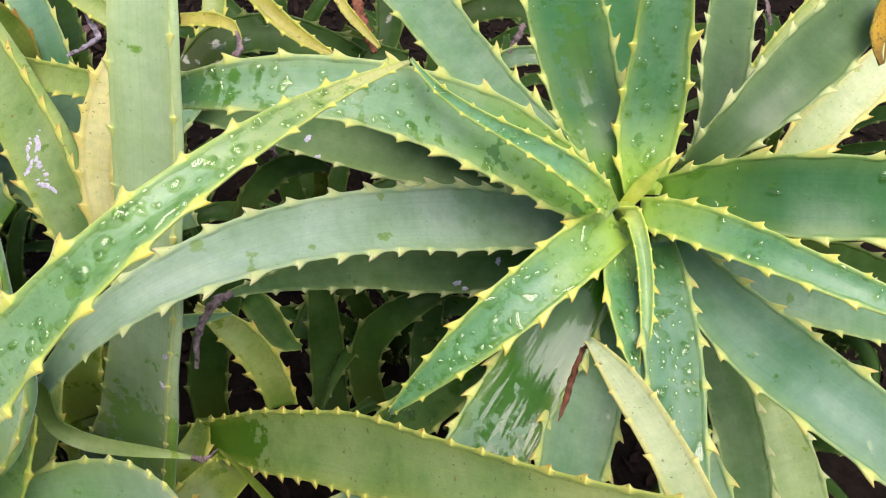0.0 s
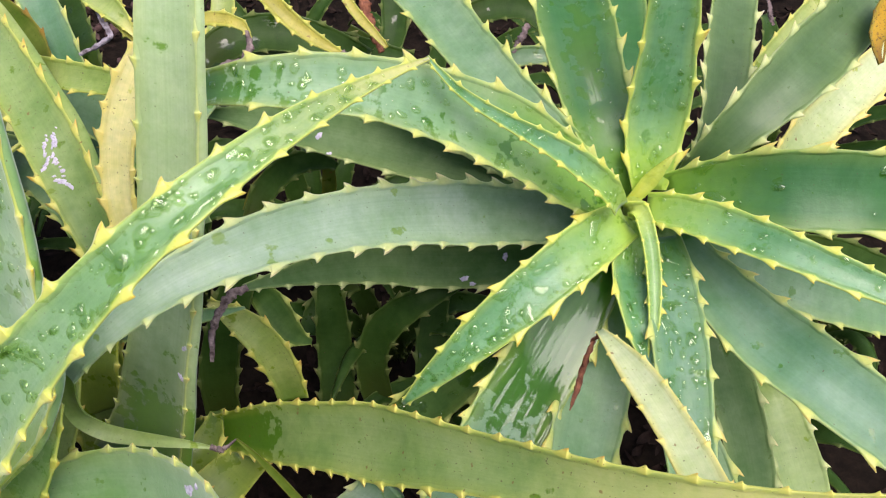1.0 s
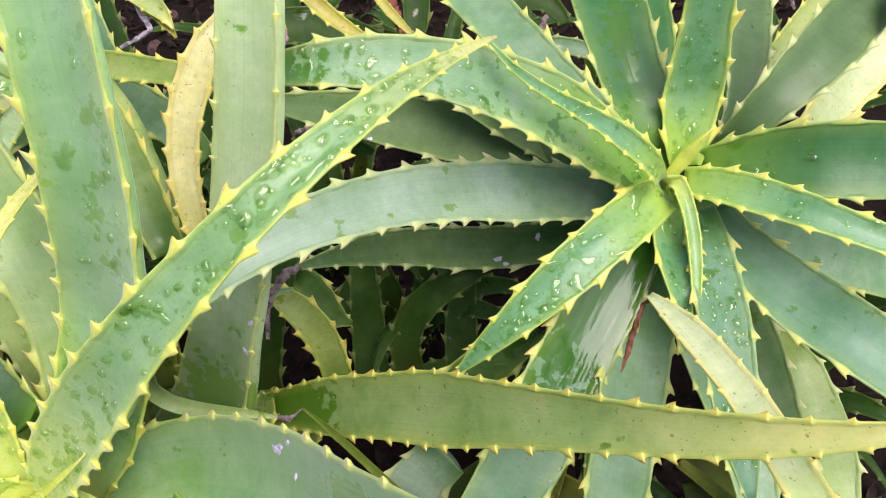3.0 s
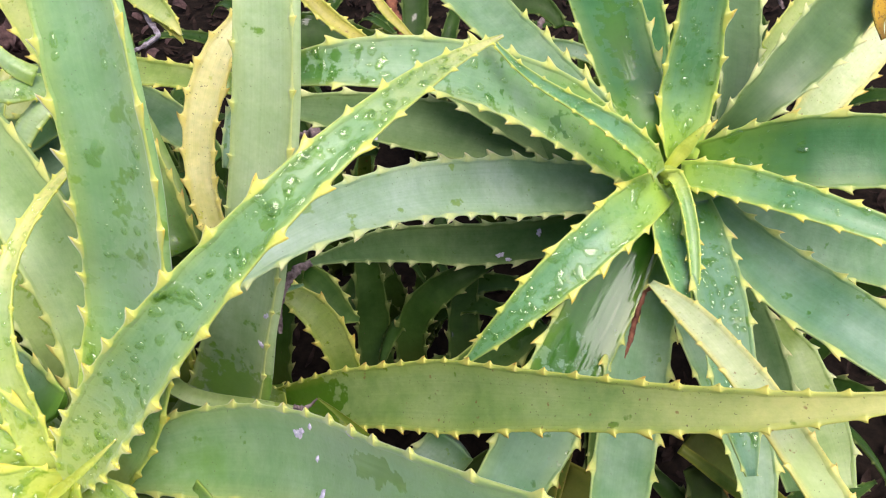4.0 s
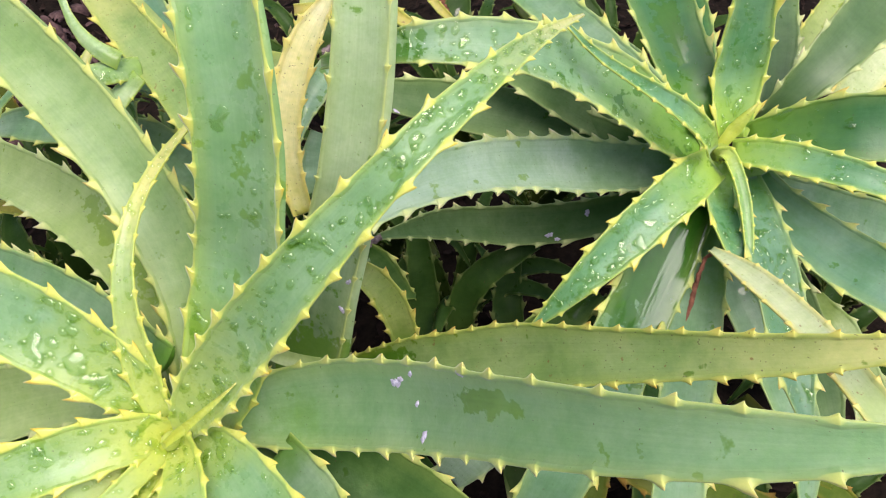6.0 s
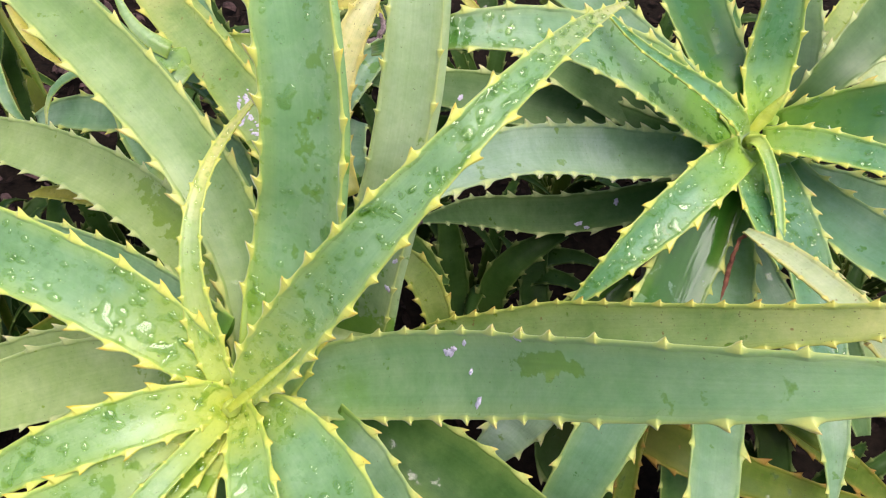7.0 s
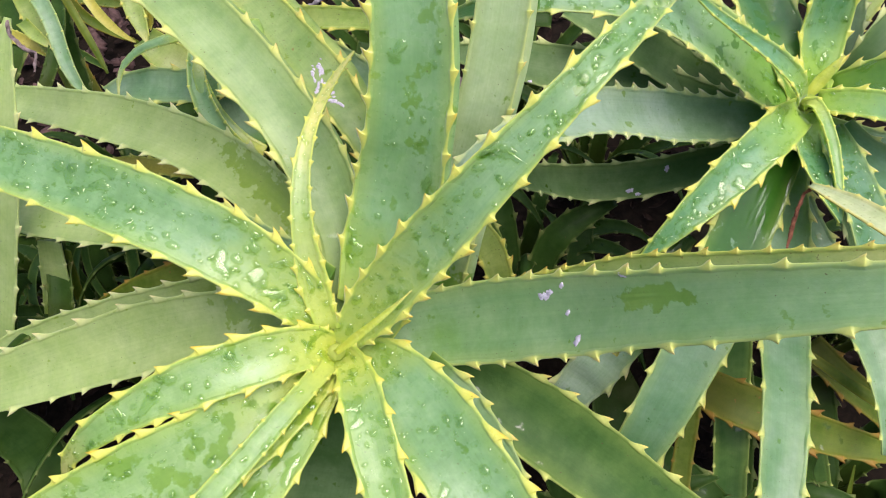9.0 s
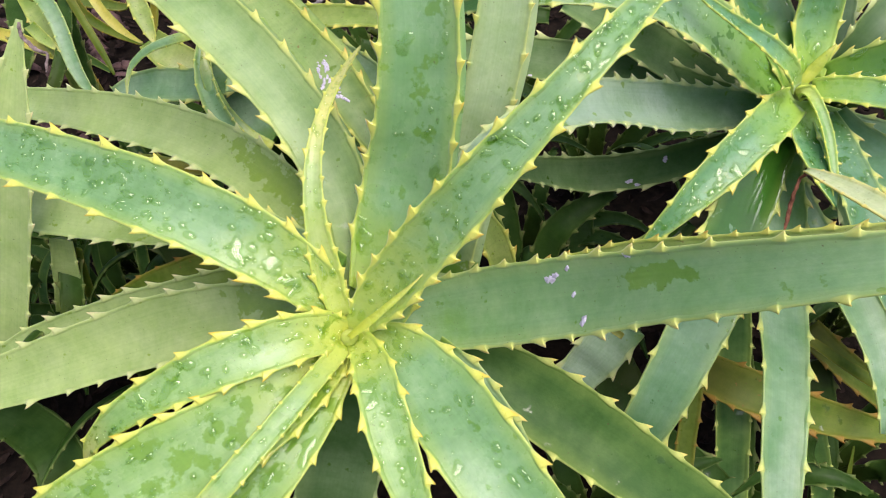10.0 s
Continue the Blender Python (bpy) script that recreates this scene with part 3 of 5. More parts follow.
leaf(plant_b, 'deep', ((0.178, 0.467, 0.555), (0.134, 0.455, 0.648), (0.118, 0.594, 0.669), (0.115, 0.734, 0.688), (0.112, 0.804, 0.707)), (0.0250, 0.0368, 0.0645, 0.0744, 0.0767, 0.0716, 0.0573), wet=0.6, stain=(0.45, 0.1, 0.12, 0.4), drops=25)
leaf(plant_b, 'lush', ((0.186, 0.457, 0.585), (0.188, 0.506, 0.633), (0.192, 0.516, 0.691), (0.180, 0.514, 0.758), (0.178, 0.543, 0.814)), (0.0292, 0.0507, 0.0586, 0.0543, 0.0475, 0.0386, 0.0173), drops=60)
leaf(plant_b, 'moss', ((0.237, 0.505, 0.552), (0.232, 0.454, 0.637), (0.330, 0.525, 0.685), (0.373, 0.584, 0.663), (0.431, 0.636, 0.695)), (0.0173, 0.0269, 0.0414, 0.0569, 0.0628, 0.0594, 0.0466))
leaf(plant_b, 'deep', ((0.202, 0.457, 0.585), (0.275, 0.408, 0.645), (0.315, 0.372, 0.655), (0.408, 0.401, 0.641), (0.504, 0.406, 0.633)), (0.0265, 0.0529, 0.0652, 0.0697, 0.0679, 0.0558, 0.0284), drops=15, roll=(12, 12))
leaf(plant_b, 'lush', ((0.182, 0.441, 0.578), (0.233, 0.405, 0.607), (0.283, 0.348, 0.615), (0.345, 0.315, 0.610), (0.412, 0.297, 0.594)), (0.0263, 0.0343, 0.0349, 0.0311, 0.0255, 0.0193, 0.0066), drops=35)
leaf(plant_b, 'slate', ((0.219, 0.429, 0.548), (0.261, 0.368, 0.499), (0.317, 0.295, 0.522), (0.372, 0.228, 0.522), (0.438, 0.182, 0.485)), (0.0323, 0.0507, 0.0648, 0.0675, 0.0640, 0.0540, 0.0269))
leaf(plant_b, 'green', ((0.212, 0.457, 0.533), (0.299, 0.420, 0.508), (0.390, 0.421, 0.466), (0.484, 0.417, 0.434), (0.575, 0.428, 0.404)), (0.0225, 0.0330, 0.0530, 0.0604, 0.0610, 0.0573, 0.0502))
leaf(plant_b, 'lush', ((0.175, 0.440, 0.564), (0.169, 0.406, 0.544), (0.165, 0.368, 0.539), (0.169, 0.329, 0.535), (0.169, 0.294, 0.520)), (0.0240, 0.0340, 0.0420, 0.0410, 0.0350, 0.0230, 0.0019), fold=0.3, drops=60)
leaf(plant_b, 'slate', ((0.201, 0.426, 0.552), (0.205, 0.357, 0.540), (0.191, 0.285, 0.535), (0.195, 0.224, 0.500), (0.198, 0.161, 0.467)), (0.0321, 0.0438, 0.0484, 0.0498, 0.0461, 0.0380, 0.0090), wet=0.4, drops=150)
leaf(plant_b, 'lush', ((0.165, 0.435, 0.567), (0.106, 0.392, 0.572), (0.054, 0.342, 0.550), (-0.007, 0.315, 0.510), (-0.050, 0.300, 0.453)), (0.0371, 0.0478, 0.0495, 0.0466, 0.0393, 0.0236, 0.0032), wet=0.5, drops=90)
leaf(plant_b, 'pool', ((0.149, 0.412, 0.535), (0.062, 0.324, 0.430), (0.026, 0.213, 0.467), (-0.029, 0.164, 0.439), (-0.095, 0.094, 0.284)), (0.0485, 0.0706, 0.0772, 0.0766, 0.0698, 0.0619, 0.0468), wet=0.2, stain=(0.10, 0.1, 0.34, 2.4), fold=0.07, roll=(-4, -3))
leaf(plant_b, 'green', ((0.172, 0.418, 0.500), (0.131, 0.303, 0.408), (0.099, 0.186, 0.450), (0.048, 0.096, 0.453), (0.030, -0.024, 0.350)), (0.0394, 0.0620, 0.0683, 0.0599, 0.0518, 0.0489, 0.0286))
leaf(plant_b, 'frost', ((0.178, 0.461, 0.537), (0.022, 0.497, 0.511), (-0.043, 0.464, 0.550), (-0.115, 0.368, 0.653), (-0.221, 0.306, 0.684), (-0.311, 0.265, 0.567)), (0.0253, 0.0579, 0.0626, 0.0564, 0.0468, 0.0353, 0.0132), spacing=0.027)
leaf(plant_b, 'pale', ((-0.311, 0.268, 0.570), (-0.354, 0.256, 0.466), (-0.289, 0.257, 0.481), (-0.215, 0.247, 0.474)), (0.0150, 0.0161, 0.0164, 0.0153, 0.0131, 0.0099, 0.0024), teeth=0, fold=0.3)
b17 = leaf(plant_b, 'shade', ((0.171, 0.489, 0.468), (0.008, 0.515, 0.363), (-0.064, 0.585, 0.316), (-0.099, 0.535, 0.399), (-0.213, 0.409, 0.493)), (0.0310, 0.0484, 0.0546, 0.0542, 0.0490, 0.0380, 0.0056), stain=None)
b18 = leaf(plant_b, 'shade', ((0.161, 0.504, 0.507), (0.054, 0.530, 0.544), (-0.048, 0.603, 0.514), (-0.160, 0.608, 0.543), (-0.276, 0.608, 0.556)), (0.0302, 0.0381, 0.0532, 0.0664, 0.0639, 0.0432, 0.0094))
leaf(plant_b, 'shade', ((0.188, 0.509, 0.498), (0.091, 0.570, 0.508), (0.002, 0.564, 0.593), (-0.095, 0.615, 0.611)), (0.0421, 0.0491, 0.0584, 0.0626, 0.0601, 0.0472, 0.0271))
leaf(plant_b, 'heart', ((0.170, 0.449, 0.578), (0.180, 0.453, 0.595), (0.190, 0.456, 0.613), (0.203, 0.462, 0.628)), (0.0117, 0.0127, 0.0140, 0.0155, 0.0113, 0.0068, 0.0015), fold=0.6, teeth=0)
leaf(plant_b, 'inner', ((0.166, 0.446, 0.569), (0.180, 0.439, 0.603), (0.187, 0.379, 0.560), (0.178, 0.318, 0.530), (0.169, 0.294, 0.516)), (0.0240, 0.0178, 0.0134, 0.0130, 0.0102, 0.0055, 0.0015), fold=0.4, teeth=0.4)
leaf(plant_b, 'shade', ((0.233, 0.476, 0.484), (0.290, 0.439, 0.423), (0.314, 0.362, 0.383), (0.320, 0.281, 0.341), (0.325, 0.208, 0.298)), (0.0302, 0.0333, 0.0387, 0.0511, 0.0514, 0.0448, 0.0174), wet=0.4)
leaf(plant_b, 'pale', ((0.351, 0.400, 0.367), (0.349, 0.322, 0.383), (0.384, 0.275, 0.321), (0.386, 0.208, 0.298)), (0.0159, 0.0293, 0.0472, 0.0509, 0.0495, 0.0435, 0.0232))
leaf(plant_b, 'green', ((0.209, 0.472, 0.480), (0.198, 0.384, 0.382), (0.272, 0.306, 0.370), (0.280, 0.221, 0.366), (0.260, 0.129, 0.275)), (0.0302, 0.0338, 0.0412, 0.0498, 0.0552, 0.0394, 0.0051))
leaf(plant_b, 'moss', ((0.245, 0.513, 0.515), (0.307, 0.561, 0.578), (0.309, 0.669, 0.600), (0.344, 0.765, 0.621), (0.372, 0.850, 0.653)), (0.0241, 0.0274, 0.0382, 0.0535, 0.0544, 0.0494, 0.0277))
leaf(plant_b, 'deep', ((0.197, 0.526, 0.552), (0.188, 0.608, 0.616), (0.204, 0.712, 0.610), (0.213, 0.804, 0.641)), (0.0235, 0.0293, 0.0371, 0.0440, 0.0474, 0.0451, 0.0406))
leaf(plant_b, 'yellowing', ((0.322, 0.620, 0.500), (0.363, 0.686, 0.561), (0.437, 0.750, 0.580), (0.503, 0.815, 0.610)), (0.0160, 0.0199, 0.0248, 0.0289, 0.0309, 0.0296, 0.0239), wet=0.5)
leaf(plant_b, 'straw', ((0.373, 0.556, 0.498), (0.433, 0.637, 0.527), (0.523, 0.691, 0.543), (0.593, 0.756, 0.588)), (0.0318, 0.0417, 0.0524, 0.0533, 0.0518, 0.0430, 0.0274))
leaf(plant_b, 'deep_shade', ((0.413, 0.542, 0.395), (0.511, 0.546, 0.373), (0.591, 0.543, 0.307), (0.687, 0.523, 0.288)), (0.0347, 0.0480, 0.0640, 0.0652, 0.0637, 0.0544, 0.0450))
c = leaf(plant_c, 'straw', ((0.196, 0.048, 0.589), (0.165, 0.106, 0.615), (0.162, 0.181, 0.607), (0.143, 0.247, 0.592), (0.119, 0.307, 0.569)), (0.0250, 0.0275, 0.0285, 0.0275, 0.0270, 0.0235, 0.0060), teeth=0.6)
leaf(plant_a, 'young', ((-0.388, 0.163, 0.511), (-0.332, 0.165, 0.614), (-0.238, 0.163, 0.760), (-0.155, 0.190, 0.830), (-0.113, 0.298, 0.803), (-0.023, 0.404, 0.769)), (0.0166, 0.0511, 0.0478, 0.0331, 0.0247, 0.0176, 0.0015), wet=0.3, drops=200)
leaf(plant_a, 'jade', ((-0.369, 0.199, 0.531), (-0.326, 0.269, 0.575), (-0.302, 0.274, 0.678), (-0.295, 0.284, 0.781), (-0.311, 0.340, 0.846), (-0.334, 0.424, 0.892)), (0.0394, 0.0794, 0.0889, 0.0757, 0.0692, 0.0701, 0.0154), wet=0.5, roll=(-18, -22), thick=0.014, belly=(0, 0.22), drops=60)
leaf(plant_a, 'finger', ((-0.393, 0.166, 0.540), (-0.421, 0.225, 0.621), (-0.417, 0.250, 0.686), (-0.398, 0.332, 0.678), (-0.364, 0.426, 0.671)), (0.0194, 0.0263, 0.0190, 0.0139, 0.0108, 0.0070, 0.0010), drops=40, fold=0.22)
leaf(plant_a, 'glaucous', ((-0.383, 0.195, 0.500), (-0.352, 0.326, 0.592), (-0.458, 0.404, 0.681), (-0.583, 0.486, 0.742), (-0.670, 0.589, 0.778)), (0.0313, 0.0470, 0.0590, 0.0620, 0.0620, 0.0549, 0.0275), belly=(0, 0.16))
a4b = leaf(plant_a, 'olive', ((-0.340, 0.415, 0.514), (-0.403, 0.529, 0.598), (-0.503, 0.654, 0.599), (-0.596, 0.759, 0.656)), (0.0340, 0.0431, 0.0546, 0.0541, 0.0534, 0.0458, 0.0329), belly=(0, 0.55))
leaf(plant_a, 'young', ((-0.388, 0.164, 0.512), (-0.411, 0.192, 0.623), (-0.558, 0.237, 0.653), (-0.674, 0.291, 0.652), (-0.756, 0.340, 0.642), (-0.868, 0.389, 0.634)), (0.0166, 0.0496, 0.0655, 0.0612, 0.0567, 0.0449, 0.0087), wet=0.3, drops=260)
leaf(plant_a, 'pale', ((-0.390, 0.223, 0.484), (-0.447, 0.391, 0.593), (-0.635, 0.504, 0.533), (-0.805, 0.631, 0.465), (-0.965, 0.705, 0.440)), (0.0362, 0.0520, 0.0620, 0.0630, 0.0590, 0.0480, 0.0259), stain=(0.22, 0.3, 0.12, 0.6), wet=0.1)
leaf(plant_a, 'pale', ((-0.410, 0.198, 0.459), (-0.492, 0.308, 0.451), (-0.634, 0.258, 0.401), (-0.780, 0.244, 0.360), (-0.889, 0.244, 0.324)), (0.0302, 0.0445, 0.0669, 0.0775, 0.0743, 0.0633, 0.0411), wet=0.1, stain=(0.18, 0.3, 0.1, 0.8))
leaf(plant_a, 'pale', ((-0.516, 0.329, 0.406), (-0.646, 0.334, 0.362), (-0.780, 0.340, 0.323), (-0.904, 0.342, 0.263)), (0.0491, 0.0534, 0.0570, 0.0554, 0.0488, 0.0394, 0.0116))
leaf(plant_a, 'pale', ((-0.608, 0.417, 0.424), (-0.740, 0.459, 0.414), (-0.862, 0.518, 0.384), (-0.993, 0.562, 0.387)), (0.0514, 0.0608, 0.0692, 0.0733, 0.0726, 0.0626, 0.0408), wet=0.4)
leaf(plant_a, 'inner', ((-0.389, 0.165, 0.512), (-0.403, 0.139, 0.577), (-0.525, 0.102, 0.559), (-0.622, 0.086, 0.524), (-0.639, 0.077, 0.451)), (0.0166, 0.0360, 0.0453, 0.0426, 0.0327, 0.0192, 0.0021), wet=0.5, drops=80)
leaf(plant_a, 'inner', ((-0.388, 0.164, 0.512), (-0.428, 0.076, 0.528), (-0.550, 0.038, 0.510), (-0.646, 0.018, 0.467), (-0.727, 0.002, 0.416)), (0.0166, 0.0421, 0.0679, 0.0775, 0.0742, 0.0578, 0.0202), wet=1.0, drops=120)
leaf(plant_a, 'inner', ((-0.386, 0.153, 0.516), (-0.423, 0.085, 0.496), (-0.485, 0.029, 0.485), (-0.539, -0.005, 0.433)), (0.0219, 0.0340, 0.0500, 0.0656, 0.0729, 0.0631, 0.0401), drops=50, wet=1.0)
leaf(plant_a, 'inner', ((-0.386, 0.164, 0.508), (-0.405, 0.108, 0.550), (-0.453, 0.053, 0.528), (-0.497, 0.017, 0.508), (-0.536, -0.019, 0.488)), (0.0150, 0.0175, 0.0172, 0.0185, 0.0200, 0.0198, 0.0101), drops=15, fold=0.15, teeth=0.6)
leaf(plant_a, 'inner', ((-0.388, 0.165, 0.512), (-0.354, 0.114, 0.555), (-0.366, 0.048, 0.541), (-0.331, -0.006, 0.498), (-0.314, -0.051, 0.459)), (0.0166, 0.0275, 0.0362, 0.0404, 0.0364, 0.0247, 0.0024), drops=70)
leaf(plant_a, 'young', ((-0.389, 0.165, 0.512), (-0.321, 0.149, 0.539), (-0.299, 0.042, 0.529), (-0.242, -0.033, 0.514), (-0.196, -0.071, 0.464)), (0.0166, 0.0366, 0.0620, 0.0744, 0.0737, 0.0612, 0.0279), wet=0.3, drops=90)
leaf(plant_a, 'green', ((-0.310, 0.165, 0.465), (-0.266, 0.119, 0.467), (-0.243, 0.074, 0.425), (-0.214, 0.027, 0.403)), (0.0470, 0.0497, 0.0533, 0.0527, 0.0508, 0.0423, 0.0333))
a13 = leaf(plant_a, 'sage', ((-0.388, 0.184, 0.489), (-0.228, 0.235, 0.462), (-0.165, 0.163, 0.545), (-0.126, 0.068, 0.693), (-0.055, -0.004, 0.780), (0.083, -0.009, 0.798)), (0.0269, 0.0783, 0.0786, 0.0683, 0.0504, 0.0356, 0.0080), wet=0.25, stain=(0.545, -0.30, 0.055, 0.34), teeth=0.85, spacing=0.030)
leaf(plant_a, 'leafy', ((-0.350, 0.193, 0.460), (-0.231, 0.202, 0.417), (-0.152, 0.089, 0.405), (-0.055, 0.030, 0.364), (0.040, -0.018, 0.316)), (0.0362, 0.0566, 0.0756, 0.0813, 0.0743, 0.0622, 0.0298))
leaf(plant_a, 'heart', ((-0.387, 0.144, 0.535), (-0.366, 0.142, 0.562), (-0.340, 0.147, 0.584), (-0.316, 0.156, 0.606)), (0.0057, 0.0067, 0.0081, 0.0068, 0.0056, 0.0033, 0.0009), fold=0.6, teeth=0)
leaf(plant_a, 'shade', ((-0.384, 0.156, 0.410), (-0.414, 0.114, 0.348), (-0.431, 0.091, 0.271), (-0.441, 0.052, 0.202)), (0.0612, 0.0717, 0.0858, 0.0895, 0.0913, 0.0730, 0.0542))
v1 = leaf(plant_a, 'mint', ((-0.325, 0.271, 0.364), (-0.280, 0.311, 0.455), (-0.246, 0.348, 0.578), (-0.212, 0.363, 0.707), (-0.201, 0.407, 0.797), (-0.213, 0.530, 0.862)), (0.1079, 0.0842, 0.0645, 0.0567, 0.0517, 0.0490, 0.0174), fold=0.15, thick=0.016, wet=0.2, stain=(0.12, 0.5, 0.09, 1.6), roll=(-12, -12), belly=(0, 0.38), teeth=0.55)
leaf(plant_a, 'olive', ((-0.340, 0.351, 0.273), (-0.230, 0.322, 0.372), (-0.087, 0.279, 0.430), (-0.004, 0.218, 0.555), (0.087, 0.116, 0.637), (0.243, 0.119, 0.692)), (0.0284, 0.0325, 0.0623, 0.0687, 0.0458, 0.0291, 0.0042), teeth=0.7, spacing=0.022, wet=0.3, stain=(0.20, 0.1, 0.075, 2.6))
leaf(plant_d, 'yellowing', ((-0.288, 0.569, 0.613), (-0.393, 0.568, 0.637), (-0.465, 0.650, 0.580), (-0.548, 0.698, 0.565)), (0.0228, 0.0246, 0.0275, 0.0310, 0.0315, 0.0249, 0.0080))
leaf(plant_e, 'pale', ((-0.948, 0.322, 0.105), (-0.901, 0.377, 0.242), (-0.849, 0.410, 0.385), (-0.823, 0.489, 0.511), (-0.784, 0.584, 0.629)), (0.0685, 0.0690, 0.0695, 0.0686, 0.0641, 0.0500, 0.0055))
leaf(plant_f, 'frost', ((-0.064, 0.242, 0.394), (-0.095, 0.224, 0.361), (-0.120, 0.215, 0.323), (-0.142, 0.213, 0.280)), (0.0514, 0.0530, 0.0552, 0.0571, 0.0503, 0.0435, 0.0367))
leaf(plant_f, 'deep_shade', ((0.135, 0.339, 0.283), (0.142, 0.246, 0.199), (0.128, 0.154, 0.114), (0.122, 0.062, 0.030)), (0.0489, 0.0523, 0.0568, 0.0571, 0.0545, 0.0467, 0.0326))
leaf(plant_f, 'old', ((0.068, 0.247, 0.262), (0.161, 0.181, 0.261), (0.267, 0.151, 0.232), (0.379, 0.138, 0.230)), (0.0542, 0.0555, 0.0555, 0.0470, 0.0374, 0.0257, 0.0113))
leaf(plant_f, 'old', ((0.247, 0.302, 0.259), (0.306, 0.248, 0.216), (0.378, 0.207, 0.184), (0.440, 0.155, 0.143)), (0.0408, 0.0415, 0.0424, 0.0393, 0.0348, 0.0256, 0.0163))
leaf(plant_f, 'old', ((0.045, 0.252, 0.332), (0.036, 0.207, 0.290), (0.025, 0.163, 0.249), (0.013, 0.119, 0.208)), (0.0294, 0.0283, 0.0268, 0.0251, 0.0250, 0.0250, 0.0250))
leaf(plant_f, 'deep_shade', ((0.264, 0.278, 0.212), (0.275, 0.224, 0.164), (0.273, 0.171, 0.116), (0.260, 0.118, 0.066)), (0.0458, 0.0458, 0.0458, 0.0458, 0.0430, 0.0402, 0.0374))
leaf(plant_f, 'deep_shade', ((0.000, 0.284, 0.221), (-0.108, 0.259, 0.178), (0.070, 0.165, 0.164), (0.091, 0.136, 0.136)), (0.0571, 0.0596, 0.0586, 0.0532, 0.0478, 0.0437, 0.0396))
leaf(plant_g, 'deep_shade', ((-0.153, 0.430, 0.145), (-0.158, 0.487, 0.204), (-0.158, 0.524, 0.278), (-0.168, 0.580, 0.336)), (0.0475, 0.0476, 0.0479, 0.0471, 0.0437, 0.0361, 0.0225))
leaf(plant_g, 'deep_shade', ((-0.097, 0.450, 0.174), (-0.126, 0.495, 0.265), (-0.085, 0.506, 0.318), (0.012, 0.537, 0.326)), (0.0392, 0.0403, 0.0417, 0.0430, 0.0423, 0.0337, 0.0088))
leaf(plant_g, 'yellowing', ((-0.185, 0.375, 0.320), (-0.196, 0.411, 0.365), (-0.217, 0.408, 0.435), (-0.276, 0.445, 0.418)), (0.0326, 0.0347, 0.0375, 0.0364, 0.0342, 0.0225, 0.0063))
leaf(plant_g, 'deep_shade', ((-0.280, 0.382, 0.261), (-0.295, 0.423, 0.332), (-0.256, 0.478, 0.384), (-0.237, 0.538, 0.431)), (0.0416, 0.0438, 0.0467, 0.0447, 0.0414, 0.0350, 0.0268))
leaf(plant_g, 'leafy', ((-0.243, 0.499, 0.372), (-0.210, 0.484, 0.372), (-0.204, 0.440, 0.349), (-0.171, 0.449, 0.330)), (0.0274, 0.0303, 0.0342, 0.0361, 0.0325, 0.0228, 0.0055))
leaf(plant_g, 'deep_shade', ((-0.020, 0.469, 0.138), (-0.025, 0.518, 0.180), (-0.031, 0.573, 0.226), (0.005, 0.618, 0.264)), (0.0489, 0.0489, 0.0489, 0.0463, 0.0374, 0.0274, 0.0163))
leaf(plant_g, 'deep_shade', ((-0.134, 0.606, 0.253), (-0.174, 0.599, 0.238), (-0.197, 0.575, 0.226), (-0.203, 0.533, 0.218)), (0.0326, 0.0326, 0.0326, 0.0326, 0.0305, 0.0272, 0.0240))
leaf(plant_g, 'deep_shade', ((-0.245, 0.568, 0.417), (-0.242, 0.617, 0.439), (-0.187, 0.627, 0.490), (-0.140, 0.614, 0.469)), (0.0277, 0.0287, 0.0300, 0.0308, 0.0288, 0.0227, 0.0082))
leaf(plant_g, 'bog', ((-0.366, 0.328, 0.386), (-0.379, 0.352, 0.423), (-0.356, 0.366, 0.478), (-0.345, 0.415, 0.485)), (0.0470, 0.0483, 0.0502, 0.0487, 0.0417, 0.0328, 0.0228), wet=0.9)
leaf(plant_g, 'green', ((-0.418, 0.398, 0.405), (-0.358, 0.407, 0.435), (-0.290, 0.413, 0.428), (-0.226, 0.423, 0.439)), (0.0367, 0.0334, 0.0291, 0.0240, 0.0189, 0.0119, 0.0018))
leaf(plant_h, 'slate', ((-0.498, 0.741, 0.471), (-0.520, 0.795, 0.514), (-0.556, 0.839, 0.561), (-0.580, 0.901, 0.592)), (0.0450, 0.0481, 0.0521, 0.0525, 0.0511, 0.0445, 0.0379))
leaf(plant_h, 'gold', ((-0.326, 0.771, 0.574), (-0.305, 0.772, 0.575), (-0.253, 0.776, 0.579), (-0.252, 0.750, 0.556)), (0.0147, 0.0155, 0.0165, 0.0176, 0.0135, 0.0086, 0.0025))
leaf(plant_h, 'gold', ((-0.243, 0.792, 0.618), (-0.214, 0.761, 0.592), (-0.176, 0.734, 0.570), (-0.129, 0.719, 0.557)), (0.0192, 0.0198, 0.0207, 0.0200, 0.0181, 0.0120, 0.0029))
leaf(plant_h, 'deep_shade', ((-0.330, 0.881, 0.484), (-0.237, 0.868, 0.473), (-0.144, 0.865, 0.470), (-0.052, 0.850, 0.458)), (0.0489, 0.0489, 0.0489, 0.0489, 0.0489, 0.0369, 0.0245))
leaf(plant_h, 'deep_shade', ((0.013, 0.893, 0.494), (0.049, 0.912, 0.510), (0.128, 0.927, 0.522), (0.144, 0.881, 0.484)), (0.0326, 0.0340, 0.0359, 0.0355, 0.0336, 0.0272, 0.0163))
